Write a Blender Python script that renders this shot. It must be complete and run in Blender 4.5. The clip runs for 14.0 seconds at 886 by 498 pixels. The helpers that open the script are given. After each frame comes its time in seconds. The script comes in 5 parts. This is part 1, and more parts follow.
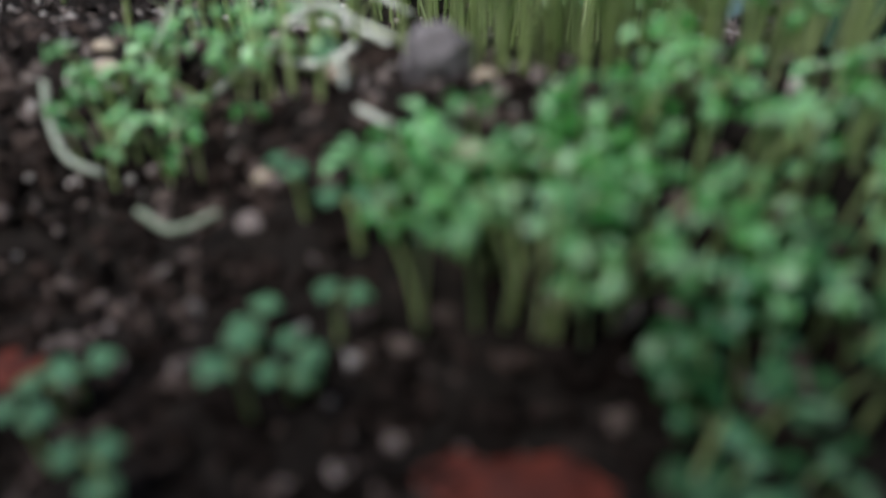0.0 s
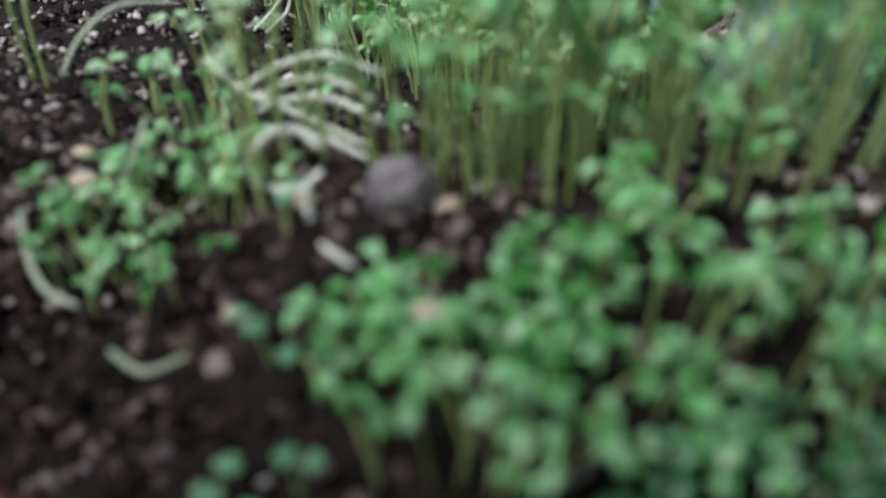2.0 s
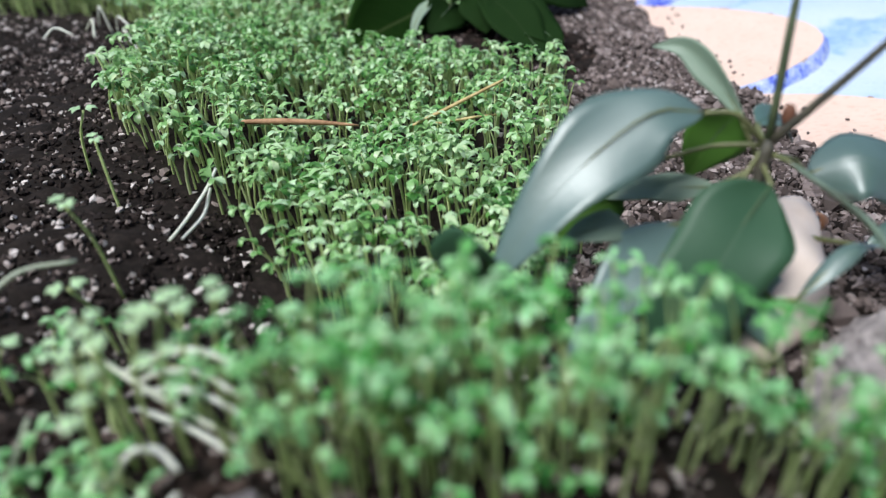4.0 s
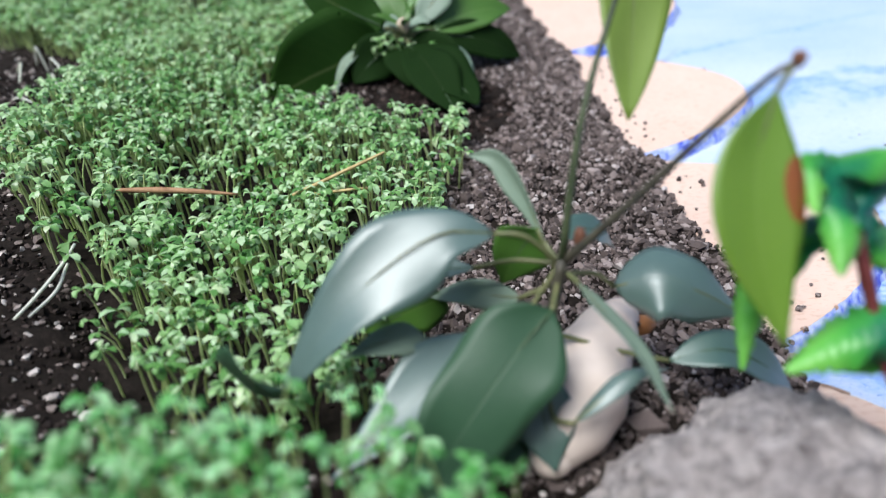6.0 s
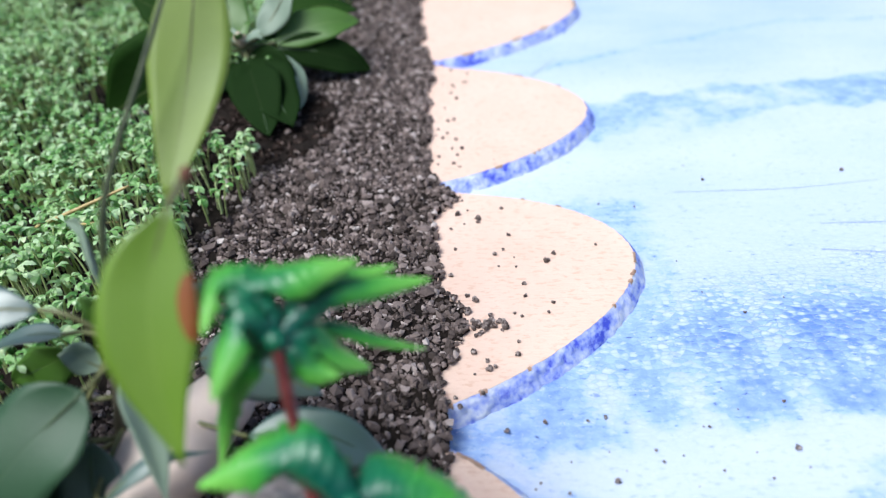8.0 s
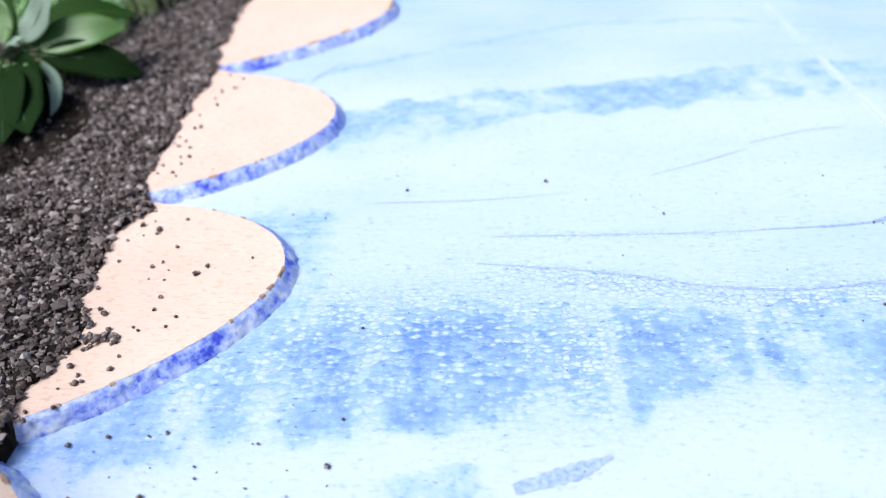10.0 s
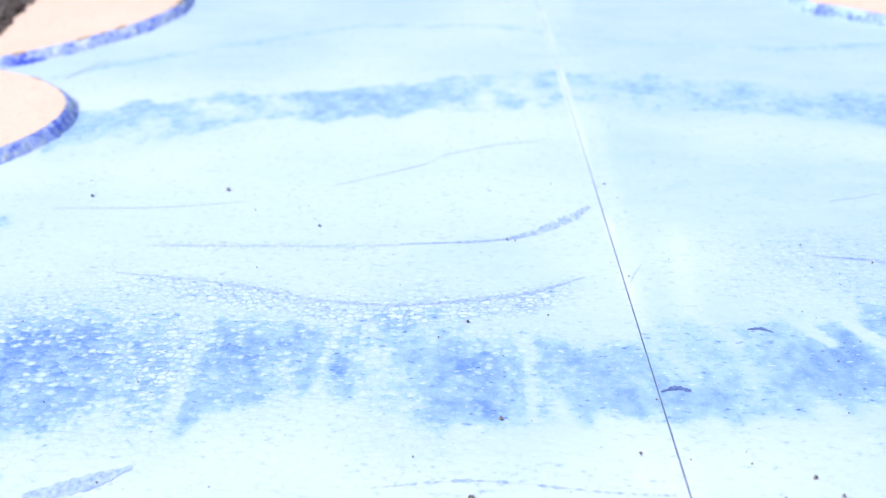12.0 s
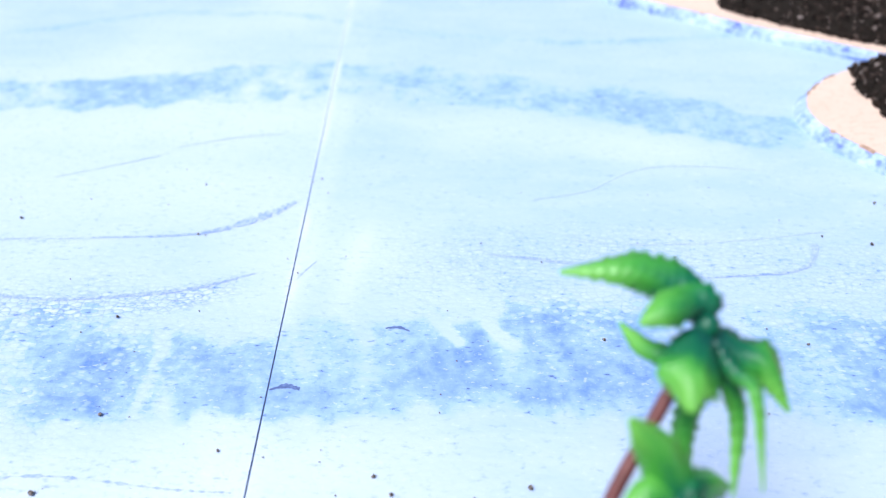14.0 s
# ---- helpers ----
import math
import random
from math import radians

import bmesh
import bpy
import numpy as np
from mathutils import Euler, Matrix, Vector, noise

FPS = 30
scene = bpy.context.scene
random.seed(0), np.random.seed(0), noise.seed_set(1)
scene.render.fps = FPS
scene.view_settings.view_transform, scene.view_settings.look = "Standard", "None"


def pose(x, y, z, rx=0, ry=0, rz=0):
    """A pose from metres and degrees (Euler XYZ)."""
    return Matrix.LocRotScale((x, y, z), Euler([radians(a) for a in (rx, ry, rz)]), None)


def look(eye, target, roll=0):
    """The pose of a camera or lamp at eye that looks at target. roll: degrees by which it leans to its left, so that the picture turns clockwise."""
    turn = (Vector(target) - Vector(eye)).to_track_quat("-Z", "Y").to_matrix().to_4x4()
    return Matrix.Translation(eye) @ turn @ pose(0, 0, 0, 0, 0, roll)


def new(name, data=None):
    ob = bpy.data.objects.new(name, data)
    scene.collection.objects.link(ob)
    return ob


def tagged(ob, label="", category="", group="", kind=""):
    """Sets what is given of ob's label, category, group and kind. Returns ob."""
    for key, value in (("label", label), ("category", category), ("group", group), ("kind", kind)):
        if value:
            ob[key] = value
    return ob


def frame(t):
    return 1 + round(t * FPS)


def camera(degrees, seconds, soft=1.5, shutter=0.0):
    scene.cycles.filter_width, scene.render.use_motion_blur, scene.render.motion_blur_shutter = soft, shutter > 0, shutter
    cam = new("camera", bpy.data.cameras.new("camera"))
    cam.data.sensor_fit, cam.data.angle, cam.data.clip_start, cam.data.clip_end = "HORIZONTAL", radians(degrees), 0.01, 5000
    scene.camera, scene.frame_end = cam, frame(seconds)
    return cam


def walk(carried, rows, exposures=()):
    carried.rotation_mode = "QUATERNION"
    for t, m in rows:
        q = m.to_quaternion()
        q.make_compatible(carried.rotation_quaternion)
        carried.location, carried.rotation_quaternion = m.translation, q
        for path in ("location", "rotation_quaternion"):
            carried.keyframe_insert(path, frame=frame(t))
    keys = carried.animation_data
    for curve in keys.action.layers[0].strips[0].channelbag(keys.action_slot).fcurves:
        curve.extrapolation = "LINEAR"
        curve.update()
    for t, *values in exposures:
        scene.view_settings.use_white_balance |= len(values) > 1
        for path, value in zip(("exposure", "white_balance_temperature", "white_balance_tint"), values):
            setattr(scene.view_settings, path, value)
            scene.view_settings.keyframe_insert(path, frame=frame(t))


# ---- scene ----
cam = camera(64.9, 14.0, soft=1.2)
PATH = [
    (0, (-0.14776, -0.03851, 0.12786), (-0.09189, 0.77365, -0.45289), -1.09),
    (0.5, (-0.14637, -0.03841, 0.12664), (-0.09403, 0.77290, -0.45563), -1.31),
    (1, (-0.14606, -0.03502, 0.13132), (-0.09817, 0.76889, -0.46149), -1.92),
    (1.5, (-0.14195, -0.03044, 0.13794), (-0.10367, 0.77157, -0.45816), -2.44),
    (2, (-0.13267, -0.01938, 0.15996), (-0.10207, 0.77400, -0.44799), -2.82),
    (2.5, (-0.12460, -0.00947, 0.17889), (-0.08422, 0.79807, -0.40953), -2.84),
    (3, (-0.11269, -0.00122, 0.19887), (-0.07181, 0.81025, -0.38408), -3.39),
    (3.2, (-0.10710, 0.00276, 0.20810), (-0.06728, 0.81359, -0.37583), -3.57),
    (5.3, (-0.03757, 0.01732, 0.25591), (-0.00162, 0.83656, -0.31642), -2.51),
    (5.5, (-0.02790, 0.01851, 0.26012), (0.00817, 0.83654, -0.31392), -2.12),
    (6, (0.00595, 0.02771, 0.26914), (0.02314, 0.84307, -0.30955), -2.53),
    (6.5, (0.04589, 0.03370, 0.26770), (0.04078, 0.84955, -0.31054), -3.00),
    (7, (0.09209, 0.03957, 0.27638), (0.07032, 0.84628, -0.31418), -3.09),
    (7.5, (0.14079, 0.04810, 0.28444), (0.10945, 0.84904, -0.31348), -3.03),
    (8, (0.20429, 0.05513, 0.29279), (0.14931, 0.84677, -0.31571), -3.81),
    (8.2, (0.23278, 0.05826, 0.29503), (0.16242, 0.84557, -0.31750), -4.64),
    (10.3, (0.47544, 0.07209, 0.29813), (0.39808, 0.84630, -0.33006), -4.52),
    (10.5, (0.49895, 0.07398, 0.29818), (0.42389, 0.84550, -0.33359), -4.36),
    (11, (0.56005, 0.07877, 0.30148), (0.49257, 0.85032, -0.33111), -4.35),
    (11.5, (0.61368, 0.08084, 0.30715), (0.55883, 0.84837, -0.33150), -2.90),
    (12, (0.67373, 0.08198, 0.31461), (0.62717, 0.84332, -0.33206), -2.02),
    (12.5, (0.72425, 0.08593, 0.32320), (0.68671, 0.84188, -0.33035), -0.57),
    (13, (0.77917, 0.09358, 0.33192), (0.74017, 0.84383, -0.32808), -0.38),
    (13.5, (0.83956, 0.09508, 0.32718), (0.79905, 0.84292, -0.33547), -0.72),
    (14, (0.88898, 0.09461, 0.32135), (0.85008, 0.83745, -0.34699), -1.02),
]
walk(cam, [(t, look(eye, target, roll)) for t, eye, target, roll in PATH], exposures=[(0.0, 0.20, 6080, 7), (1.5, 0.20, 6080, 7), (3.0, 0.32, 6080, 7), (5.5, 0.32, 6080, 7), (8.0, 0.33, 6080, 7), (10.5, 0.33, 6080, 7), (14.0, 0.33, 6080, 7)])
# the lens is focused at an arm's length and stays there
cam.data.dof.use_dof = True
cam.data.dof.focus_distance = 0.41
cam.data.dof.aperture_fstop = 4.2

# ---- light: soft window daylight from a bright, slightly hazy sky ----
world = bpy.data.worlds.new("sky")
scene.world = world
world.use_nodes = True
wn, wl = world.node_tree.nodes, world.node_tree.links
sky = wn.new("ShaderNodeTexSky")
sky.sky_type, sky.sun_disc = "NISHITA", False
sky.sun_elevation, sky.sun_rotation = radians(62), radians(-125)
sky.air_density, sky.dust_density, sky.ozone_density = 1.0, 2.5, 1.0
wl.new(sky.outputs["Color"], wn["Background"].inputs["Color"])
wn["Background"].inputs["Strength"].default_value = 0.100
sun_data = bpy.data.lights.new("sun", "SUN")
sun_data.energy, sun_data.angle, sun_data.color = 3.45, radians(32), (1.0, 0.98, 0.95)
sun = new("sun", sun_data)
sun.matrix_world = look((-0.66, -0.46, 1.50), (0, 0, 0))


# ---- materials ----
def material(name, rough=0.6, metal=0.0, spec=0.5):
    m = bpy.data.materials.new(name)
    m.use_nodes = True
    n, l = m.node_tree.nodes, m.node_tree.links
    b = n["Principled BSDF"]
    b.inputs["Roughness"].default_value = rough
    b.inputs["Metallic"].default_value = metal
    b.inputs["Specular IOR Level"].default_value = spec
    b.inputs["Coat Roughness"].default_value = 0.22
    return m, n, l, b


def ramp(n, stops, interpolation="LINEAR"):
    r = n.new("ShaderNodeValToRGB")
    r.color_ramp.interpolation = interpolation
    e = r.color_ramp.elements
    while len(e) < len(stops):
        e.new(0.5)
    for k, (p, c) in enumerate(stops):
        e[k].position, e[k].color = p, (*c, 1) if len(c) == 3 else c
    return r


def noise_tex(n, l, scale, detail=4.0, vector=None, rough=0.55, distortion=0.0):
    t = n.new("ShaderNodeTexNoise")
    t.inputs["Scale"].default_value, t.inputs["Detail"].default_value = scale, detail
    t.inputs["Roughness"].default_value, t.inputs["Distortion"].default_value = rough, distortion
    if vector:
        l.new(vector, t.inputs["Vector"])
    return t


def mathn(n, l, op, a, b=None, clamp=False):
    m = n.new("ShaderNodeMath")
    m.operation, m.use_clamp = op, clamp
    for k, v in enumerate((a, b)):
        if v is None:
            continue
        if isinstance(v, (int, float)):
            m.inputs[k].default_value = v
        else:
            l.new(v, m.inputs[k])
    return m.outputs[0]


def mixc(n, l, fac, a, b):
    m = n.new("ShaderNodeMix")
    m.data_type = "RGBA"
    for k, v in ((0, fac), (6, a), (7, b)):
        if isinstance(v, (int, float)):
            m.inputs[k].default_value = v
        elif isinstance(v, tuple):
            m.inputs[k].default_value = (*v, 1)
        else:
            l.new(v, m.inputs[k])
    return m.outputs[2]


def bump(n, l, b, height, strength=0.4, distance=0.001):
    u = n.new("ShaderNodeBump")
    u.inputs["Strength"].default_value, u.inputs["Distance"].default_value = strength, distance
    l.new(height, u.inputs["Height"])
    l.new(u.outputs[0], b.inputs["Normal"])


def coords(n):
    return n.new("ShaderNodeTexCoord").outputs["Object"]


def scaled(n, l, vector, s):
    m = n.new("ShaderNodeMapping")
    m.inputs["Scale"].default_value = s
    l.new(vector, m.inputs["Vector"])
    return m.outputs[0]


def soil_material(name, grains, wet=False, lumps=False):
    m, n, l, b = material(name, 0.85, spec=0.35 if grains and not wet and not lumps else 0.12)
    c = coords(n)
    if grains:
        src = n.new("ShaderNodeNewGeometry").outputs["Random Per Island"]
    else:
        src = noise_tex(n, l, 260, 6, c, 0.7).outputs["Fac"]
    stops = [(0.0, (0.055, 0.042, 0.038)), (0.5, (0.155, 0.118, 0.109)), (0.80, (0.30, 0.236, 0.221)),
             (0.95, (0.48, 0.40, 0.38)), (1.0, (0.70, 0.62, 0.60))]
    if wet:
        stops = [(0.0, (0.008, 0.006, 0.005)), (0.45, (0.018, 0.013, 0.012)), (0.70, (0.080, 0.060, 0.054)), (0.86, (0.32, 0.26, 0.24)), (1.0, (0.84, 0.76, 0.72))]
    # lump colours kept dark, standing in for shade up front and under the laurel
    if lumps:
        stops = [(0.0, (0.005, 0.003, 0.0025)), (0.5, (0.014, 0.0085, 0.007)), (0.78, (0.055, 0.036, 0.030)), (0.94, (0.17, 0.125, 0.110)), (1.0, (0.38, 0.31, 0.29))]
    if not grains:
        stops = [(0.25, (0.005, 0.004, 0.0035)), (0.5, (0.012, 0.009, 0.0075)), (0.75, (0.034, 0.025, 0.021))]
    r = ramp(n, stops)
    l.new(src, r.inputs["Fac"])
    fine = noise_tex(n, l, 900, 3, c)
    l.new(mixc(n, l, mathn(n, l, "MULTIPLY", fine.outputs["Fac"], 0.5), r.outputs["Color"], (0.02, 0.015, 0.012)), b.inputs["Base Color"])
    bump(n, l, b, noise_tex(n, l, 700, 4, c).outputs["Fac"], 0.7, 0.0006)
    return m


SOIL = soil_material("soil_bed", False)
GRAIN = soil_material("soil_grain", True)
WET_GRAIN = soil_material("damp_soil_grain", True, True)
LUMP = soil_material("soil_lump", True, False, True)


def green_material(name, stops, rough=0.45, trans=0.35, island=True):
    m, n, l, b = material(name, rough, spec=0.6)
    g = n.new("ShaderNodeNewGeometry")
    o = n.new("ShaderNodeObjectInfo")
    r = ramp(n, stops)
    l.new(g.outputs["Random Per Island"] if island else o.outputs["Random"], r.inputs["Fac"])
    spots = noise_tex(n, l, 350, 3, coords(n))
    patches = noise_tex(n, l, 24, 3, coords(n))
    col = mixc(n, l, mathn(n, l, "MULTIPLY", spots.outputs["Fac"], 0.35), r.outputs["Color"], stops[0][1])
    tired = mathn(n, l, "MULTIPLY", mathn(n, l, "SUBTRACT", patches.outputs["Fac"], 0.45), 1.4, True)
    col = mixc(n, l, tired, col, stops[-1][1])
    l.new(col, b.inputs["Base Color"])
    if trans:
        t = n.new("ShaderNodeBsdfTranslucent")
        l.new(col, t.inputs["Color"])
        x = n.new("ShaderNodeMixShader")
        x.inputs[0].default_value = trans
        l.new(b.outputs[0], x.inputs[1])
        l.new(t.outputs[0], x.inputs[2])
        l.new(x.outputs[0], n["Material Output"].inputs["Surface"])
    return m


CRESS_LEAF = green_material("cress_leaf", [(0.0, (0.040, 0.14, 0.022)), (0.35, (0.20, 0.45, 0.11)), (0.65, (0.44, 0.72, 0.30)), (0.88, (0.66, 0.88, 0.56)), (1.0, (0.78, 0.92, 0.55))], 0.33)
# young cress leaf, darkened to hold the shade of the near edge
NEAR_SHADE_LEAF = green_material("near_shade_cress_leaf", [(0.0, (0.024, 0.10, 0.026)), (0.5, (0.075, 0.25, 0.075)), (0.85, (0.20, 0.46, 0.24)), (1.0, (0.34, 0.58, 0.30))], 0.36)
TUFT_LEAF = green_material("tuft_leaf", [(0.0, (0.028, 0.15, 0.018)), (0.4, (0.17, 0.53, 0.12)), (0.72, (0.46, 0.88, 0.43)), (1.0, (0.66, 0.94, 0.54))], 0.26)
CRESS_STEM = green_material("cress_stem", [(0.0, (0.50, 0.60, 0.24)), (0.6, (0.60, 0.73, 0.32)), (1.0, (0.80, 0.87, 0.52))], 0.5, 0.3)
DULL_ROOT = green_material("dull_stem", [(0.0, (0.42, 0.48, 0.34)), (1.0, (0.58, 0.62, 0.50))], 0.5, 0.2, island=False)
ROOT = green_material("pale_root", [(0.0, (0.76, 0.78, 0.62)), (1.0, (0.90, 0.90, 0.84))], 0.40, 0.2, island=False)


def broadleaf_material(name, base, vein, edge, rough=0.44, blotch=None, coat=0.5, spec=0.7, ior=1.5):
    """Waxy leaf: midrib and side veins drawn along the leaf's own length and width."""
    m, n, l, b = material(name, rough, spec=spec)
    b.inputs["Coat Weight"].default_value = coat
    b.inputs["IOR"].default_value = ior
    b.inputs["Coat IOR"].default_value = ior
    b.inputs["Coat Roughness"].default_value = 0.45
    uv = n.new("ShaderNodeUVMap")
    uv.uv_map = "leaf"
    s = n.new("ShaderNodeSeparateXYZ")
    l.new(uv.outputs[0], s.inputs[0])
    off = mathn(n, l, "ABSOLUTE", mathn(n, l, "SUBTRACT", s.outputs[0], 0.5))
    mid = mathn(n, l, "SUBTRACT", 1.0, mathn(n, l, "MULTIPLY", off, 46), True)
    slant = mathn(n, l, "SUBTRACT", mathn(n, l, "MULTIPLY", s.outputs[1], 11), mathn(n, l, "MULTIPLY", off, 7))
    tri = mathn(n, l, "ABSOLUTE", mathn(n, l, "SUBTRACT", mathn(n, l, "FRACT", slant), 0.5))
    side = mathn(n, l, "MULTIPLY", mathn(n, l, "SUBTRACT", 1.0, mathn(n, l, "MULTIPLY", tri, 9), True), 0.06)
    veins = mathn(n, l, "MAXIMUM", mid, side)
    c = coords(n)
    big, fine = noise_tex(n, l, 35, 4, c), noise_tex(n, l, 420, 3, c)
    col = mixc(n, l, big.outputs["Fac"], base, edge)
    col = mixc(n, l, mathn(n, l, "MULTIPLY", veins, 0.6), col, vein)
    if blotch:
        # a dry rusty bite on one edge
        du = mathn(n, l, "MULTIPLY", s.outputs[0], 2.3)
        dv = mathn(n, l, "MULTIPLY", mathn(n, l, "SUBTRACT", s.outputs[1], blotch), 2.9)
        d = mathn(n, l, "SQRT", mathn(n, l, "ADD", mathn(n, l, "MULTIPLY", du, du), mathn(n, l, "MULTIPLY", dv, dv)))
        d = mathn(n, l, "ADD", d, mathn(n, l, "MULTIPLY", big.outputs["Fac"], 0.25))
        col = mixc(n, l, mathn(n, l, "LESS_THAN", d, 0.62), col, (0.30, 0.055, 0.015))
    col = mixc(n, l, mathn(n, l, "MULTIPLY", fine.outputs["Fac"], 0.25), col, edge)
    l.new(col, b.inputs["Base Color"])
    rr = mathn(n, l, "ADD", rough - 0.08, mathn(n, l, "MULTIPLY", big.outputs["Fac"], 0.2))
    l.new(rr, b.inputs["Roughness"])
    bump(n, l, b, mathn(n, l, "SUBTRACT", fine.outputs["Fac"], mathn(n, l, "MULTIPLY", veins, 1.2)), 0.25, 0.0005)
    t = n.new("ShaderNodeBsdfTranslucent")
    l.new(col, t.inputs["Color"])
    x = n.new("ShaderNodeMixShader")
    x.inputs[0].default_value = 0.18
    l.new(b.outputs[0], x.inputs[1])
    l.new(t.outputs[0], x.inputs[2])
    l.new(x.outputs[0], n["Material Output"].inputs["Surface"])
    return m


# the bluish base colour carries part of the sky's sheen
LEAF_DARK = broadleaf_material("leaf_dark", (0.040, 0.108, 0.080), (0.10, 0.17, 0.12), (0.085, 0.170, 0.138), 0.52, coat=1.0, spec=1.0, ior=1.58)
# copy of the dark leaf, darkened as if it caught no sky sheen
LEAF_NO_SHEEN = broadleaf_material("leaf_no_sheen", (0.026, 0.078, 0.038), (0.07, 0.13, 0.07), (0.045, 0.110, 0.055), 0.52, coat=0.12, spec=0.5)
# near-black base colour stands for the shade inside the bush
LEAF_BUSH_SHADED = broadleaf_material("leaf_bush_shaded", (0.008, 0.022, 0.005), (0.030, 0.048, 0.018), (0.014, 0.036, 0.008), 0.74, coat=0.0, spec=0.06)
# waxy gloss, plus sky sheen painted in as a paler, bluer base
LEAF_PAINTED_SHEEN = broadleaf_material("leaf_waxy_painted_sheen", (0.062, 0.118, 0.100), (0.12, 0.18, 0.14), (0.125, 0.205, 0.185), 0.42, coat=1.0, spec=1.0, ior=1.55)
LEAF_PALE = broadleaf_material("leaf_pale_back", (0.20, 0.28, 0.20), (0.26, 0.33, 0.22), (0.26, 0.34, 0.26), 0.5, coat=0.1, spec=0.4)
LEAF_MID = broadleaf_material("leaf_mid", (0.055, 0.145, 0.018), (0.16, 0.26, 0.07), (0.085, 0.19, 0.028), coat=0.2, spec=0.5)
# outer bush leaf, its colour lowered too towards the bush's deep shade
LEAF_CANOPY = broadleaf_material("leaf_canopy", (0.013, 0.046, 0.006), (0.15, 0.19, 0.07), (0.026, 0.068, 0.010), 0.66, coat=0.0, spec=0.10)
LEAF_LIGHT = broadleaf_material("leaf_light", (0.155, 0.245, 0.034), (0.15, 0.18, 0.05), (0.23, 0.32, 0.062), 0.46, coat=0.12, spec=0.4)
LEAF_BITTEN = broadleaf_material("leaf_bitten", (0.125, 0.26, 0.018), (0.22, 0.35, 0.06), (0.19, 0.32, 0.035), 0.38, blotch=0.42)


def plain_material(name, dark, light, scale, rough, relief=0.4, depth=0.0006):
    m, n, l, b = material(name, rough)
    c = coords(n)
    r = ramp(n, [(0.3, dark), (0.7, light)])
    l.new(noise_tex(n, l, scale, 5, c, 0.65).outputs["Fac"], r.inputs["Fac"])
    l.new(r.outputs["Color"], b.inputs["Base Color"])
    bump(n, l, b, noise_tex(n, l, scale * 4, 4, c).outputs["Fac"], relief, depth)
    return m


GREEN_TWIG = plain_material("green_twig_bark", (0.032, 0.048, 0.020), (0.075, 0.095, 0.042), 160, 0.6)
TWIG = plain_material("twig_bark", (0.030, 0.028, 0.020), (0.085, 0.075, 0.050), 160, 0.6)
PETIOLE = plain_material("petiole", (0.10, 0.12, 0.045), (0.19, 0.19, 0.085), 120, 0.5)
RIB = plain_material("midrib", (0.040, 0.080, 0.035), (0.075, 0.12, 0.055), 120, 0.5)
BUD = plain_material("dry_bud", (0.09, 0.035, 0.02), (0.22, 0.09, 0.05), 300, 0.7)
STRAW = plain_material("straw", (0.36, 0.26, 0.10), (0.60, 0.47, 0.22), 200, 0.55)
BARK = plain_material("wood_splinter", (0.22, 0.10, 0.045), (0.52, 0.31, 0.17), 180, 0.7)
ROCK = plain_material("rough_stone", (0.22, 0.185, 0.18), (0.84, 0.75, 0.73), 150, 0.9, 1.0, 0.007)
PEBBLE = plain_material("pebble", (0.11, 0.093, 0.098), (0.31, 0.275, 0.285), 210, 0.8, 0.8, 0.001)
SEED = plain_material("seed_husk", (0.38, 0.29, 0.20), (0.62, 0.51, 0.40), 300, 0.6)
CREAM = plain_material("cream_glaze", (0.68, 0.55, 0.47), (0.80, 0.68, 0.61), 40, 0.45, 0.1)
BEAK = plain_material("orange_glaze", (0.45, 0.17, 0.05), (0.60, 0.26, 0.09), 60, 0.45, 0.1)
INK = plain_material("black_glaze", (0.012, 0.012, 0.012), (0.03, 0.03, 0.03), 60, 0.3, 0.1)
TRUNK = plain_material("red_brown_plastic", (0.085, 0.017, 0.017), (0.18, 0.042, 0.040), 90, 0.4)
TABLE = plain_material("table_wood", (0.16, 0.10, 0.06), (0.28, 0.19, 0.12), 12, 0.5)
RUST = plain_material("rust_red_clay", (0.05, 0.010, 0.006), (0.19, 0.030, 0.014), 160, 0.8)


def frond_material():
    """Moulded plastic, sprayed teal at the crown and light green towards the tips."""
    m, n, l, b = material("frond_plastic", 0.38, spec=0.55)
    uv = n.new("ShaderNodeUVMap")
    uv.uv_map = "leaf"
    s = n.new("ShaderNodeSeparateXYZ")
    l.new(uv.outputs[0], s.inputs[0])
    c = coords(n)
    nz = noise_tex(n, l, 60, 4, c)
    f = mathn(n, l, "ADD", s.outputs[1], mathn(n, l, "MULTIPLY", mathn(n, l, "SUBTRACT", nz.outputs["Fac"], 0.5), 0.5))
    rim = mathn(n, l, "MULTIPLY", mathn(n, l, "ABSOLUTE", mathn(n, l, "SUBTRACT", s.outputs[0], 0.5)), 0.55)
    f = mathn(n, l, "SUBTRACT", mathn(n, l, "ADD", f, rim), 0.06)
    r = ramp(n, [(0.08, (0.003, 0.075, 0.055)), (0.38, (0.010, 0.15, 0.06)), (0.60, (0.062, 0.32, 0.042)), (1.0, (0.18, 0.50, 0.078))])
    l.new(f, r.inputs["Fac"])
    l.new(r.outputs["Color"], b.inputs["Base Color"])
    ribs = mathn(n, l, "ABSOLUTE", mathn(n, l, "SUBTRACT", mathn(n, l, "FRACT", mathn(n, l, "MULTIPLY", s.outputs[1], 14)), 0.5))
    bump(n, l, b, mathn(n, l, "ADD", ribs, nz.outputs["Fac"]), 0.5, 0.0012)
    return m


FROND = frond_material()


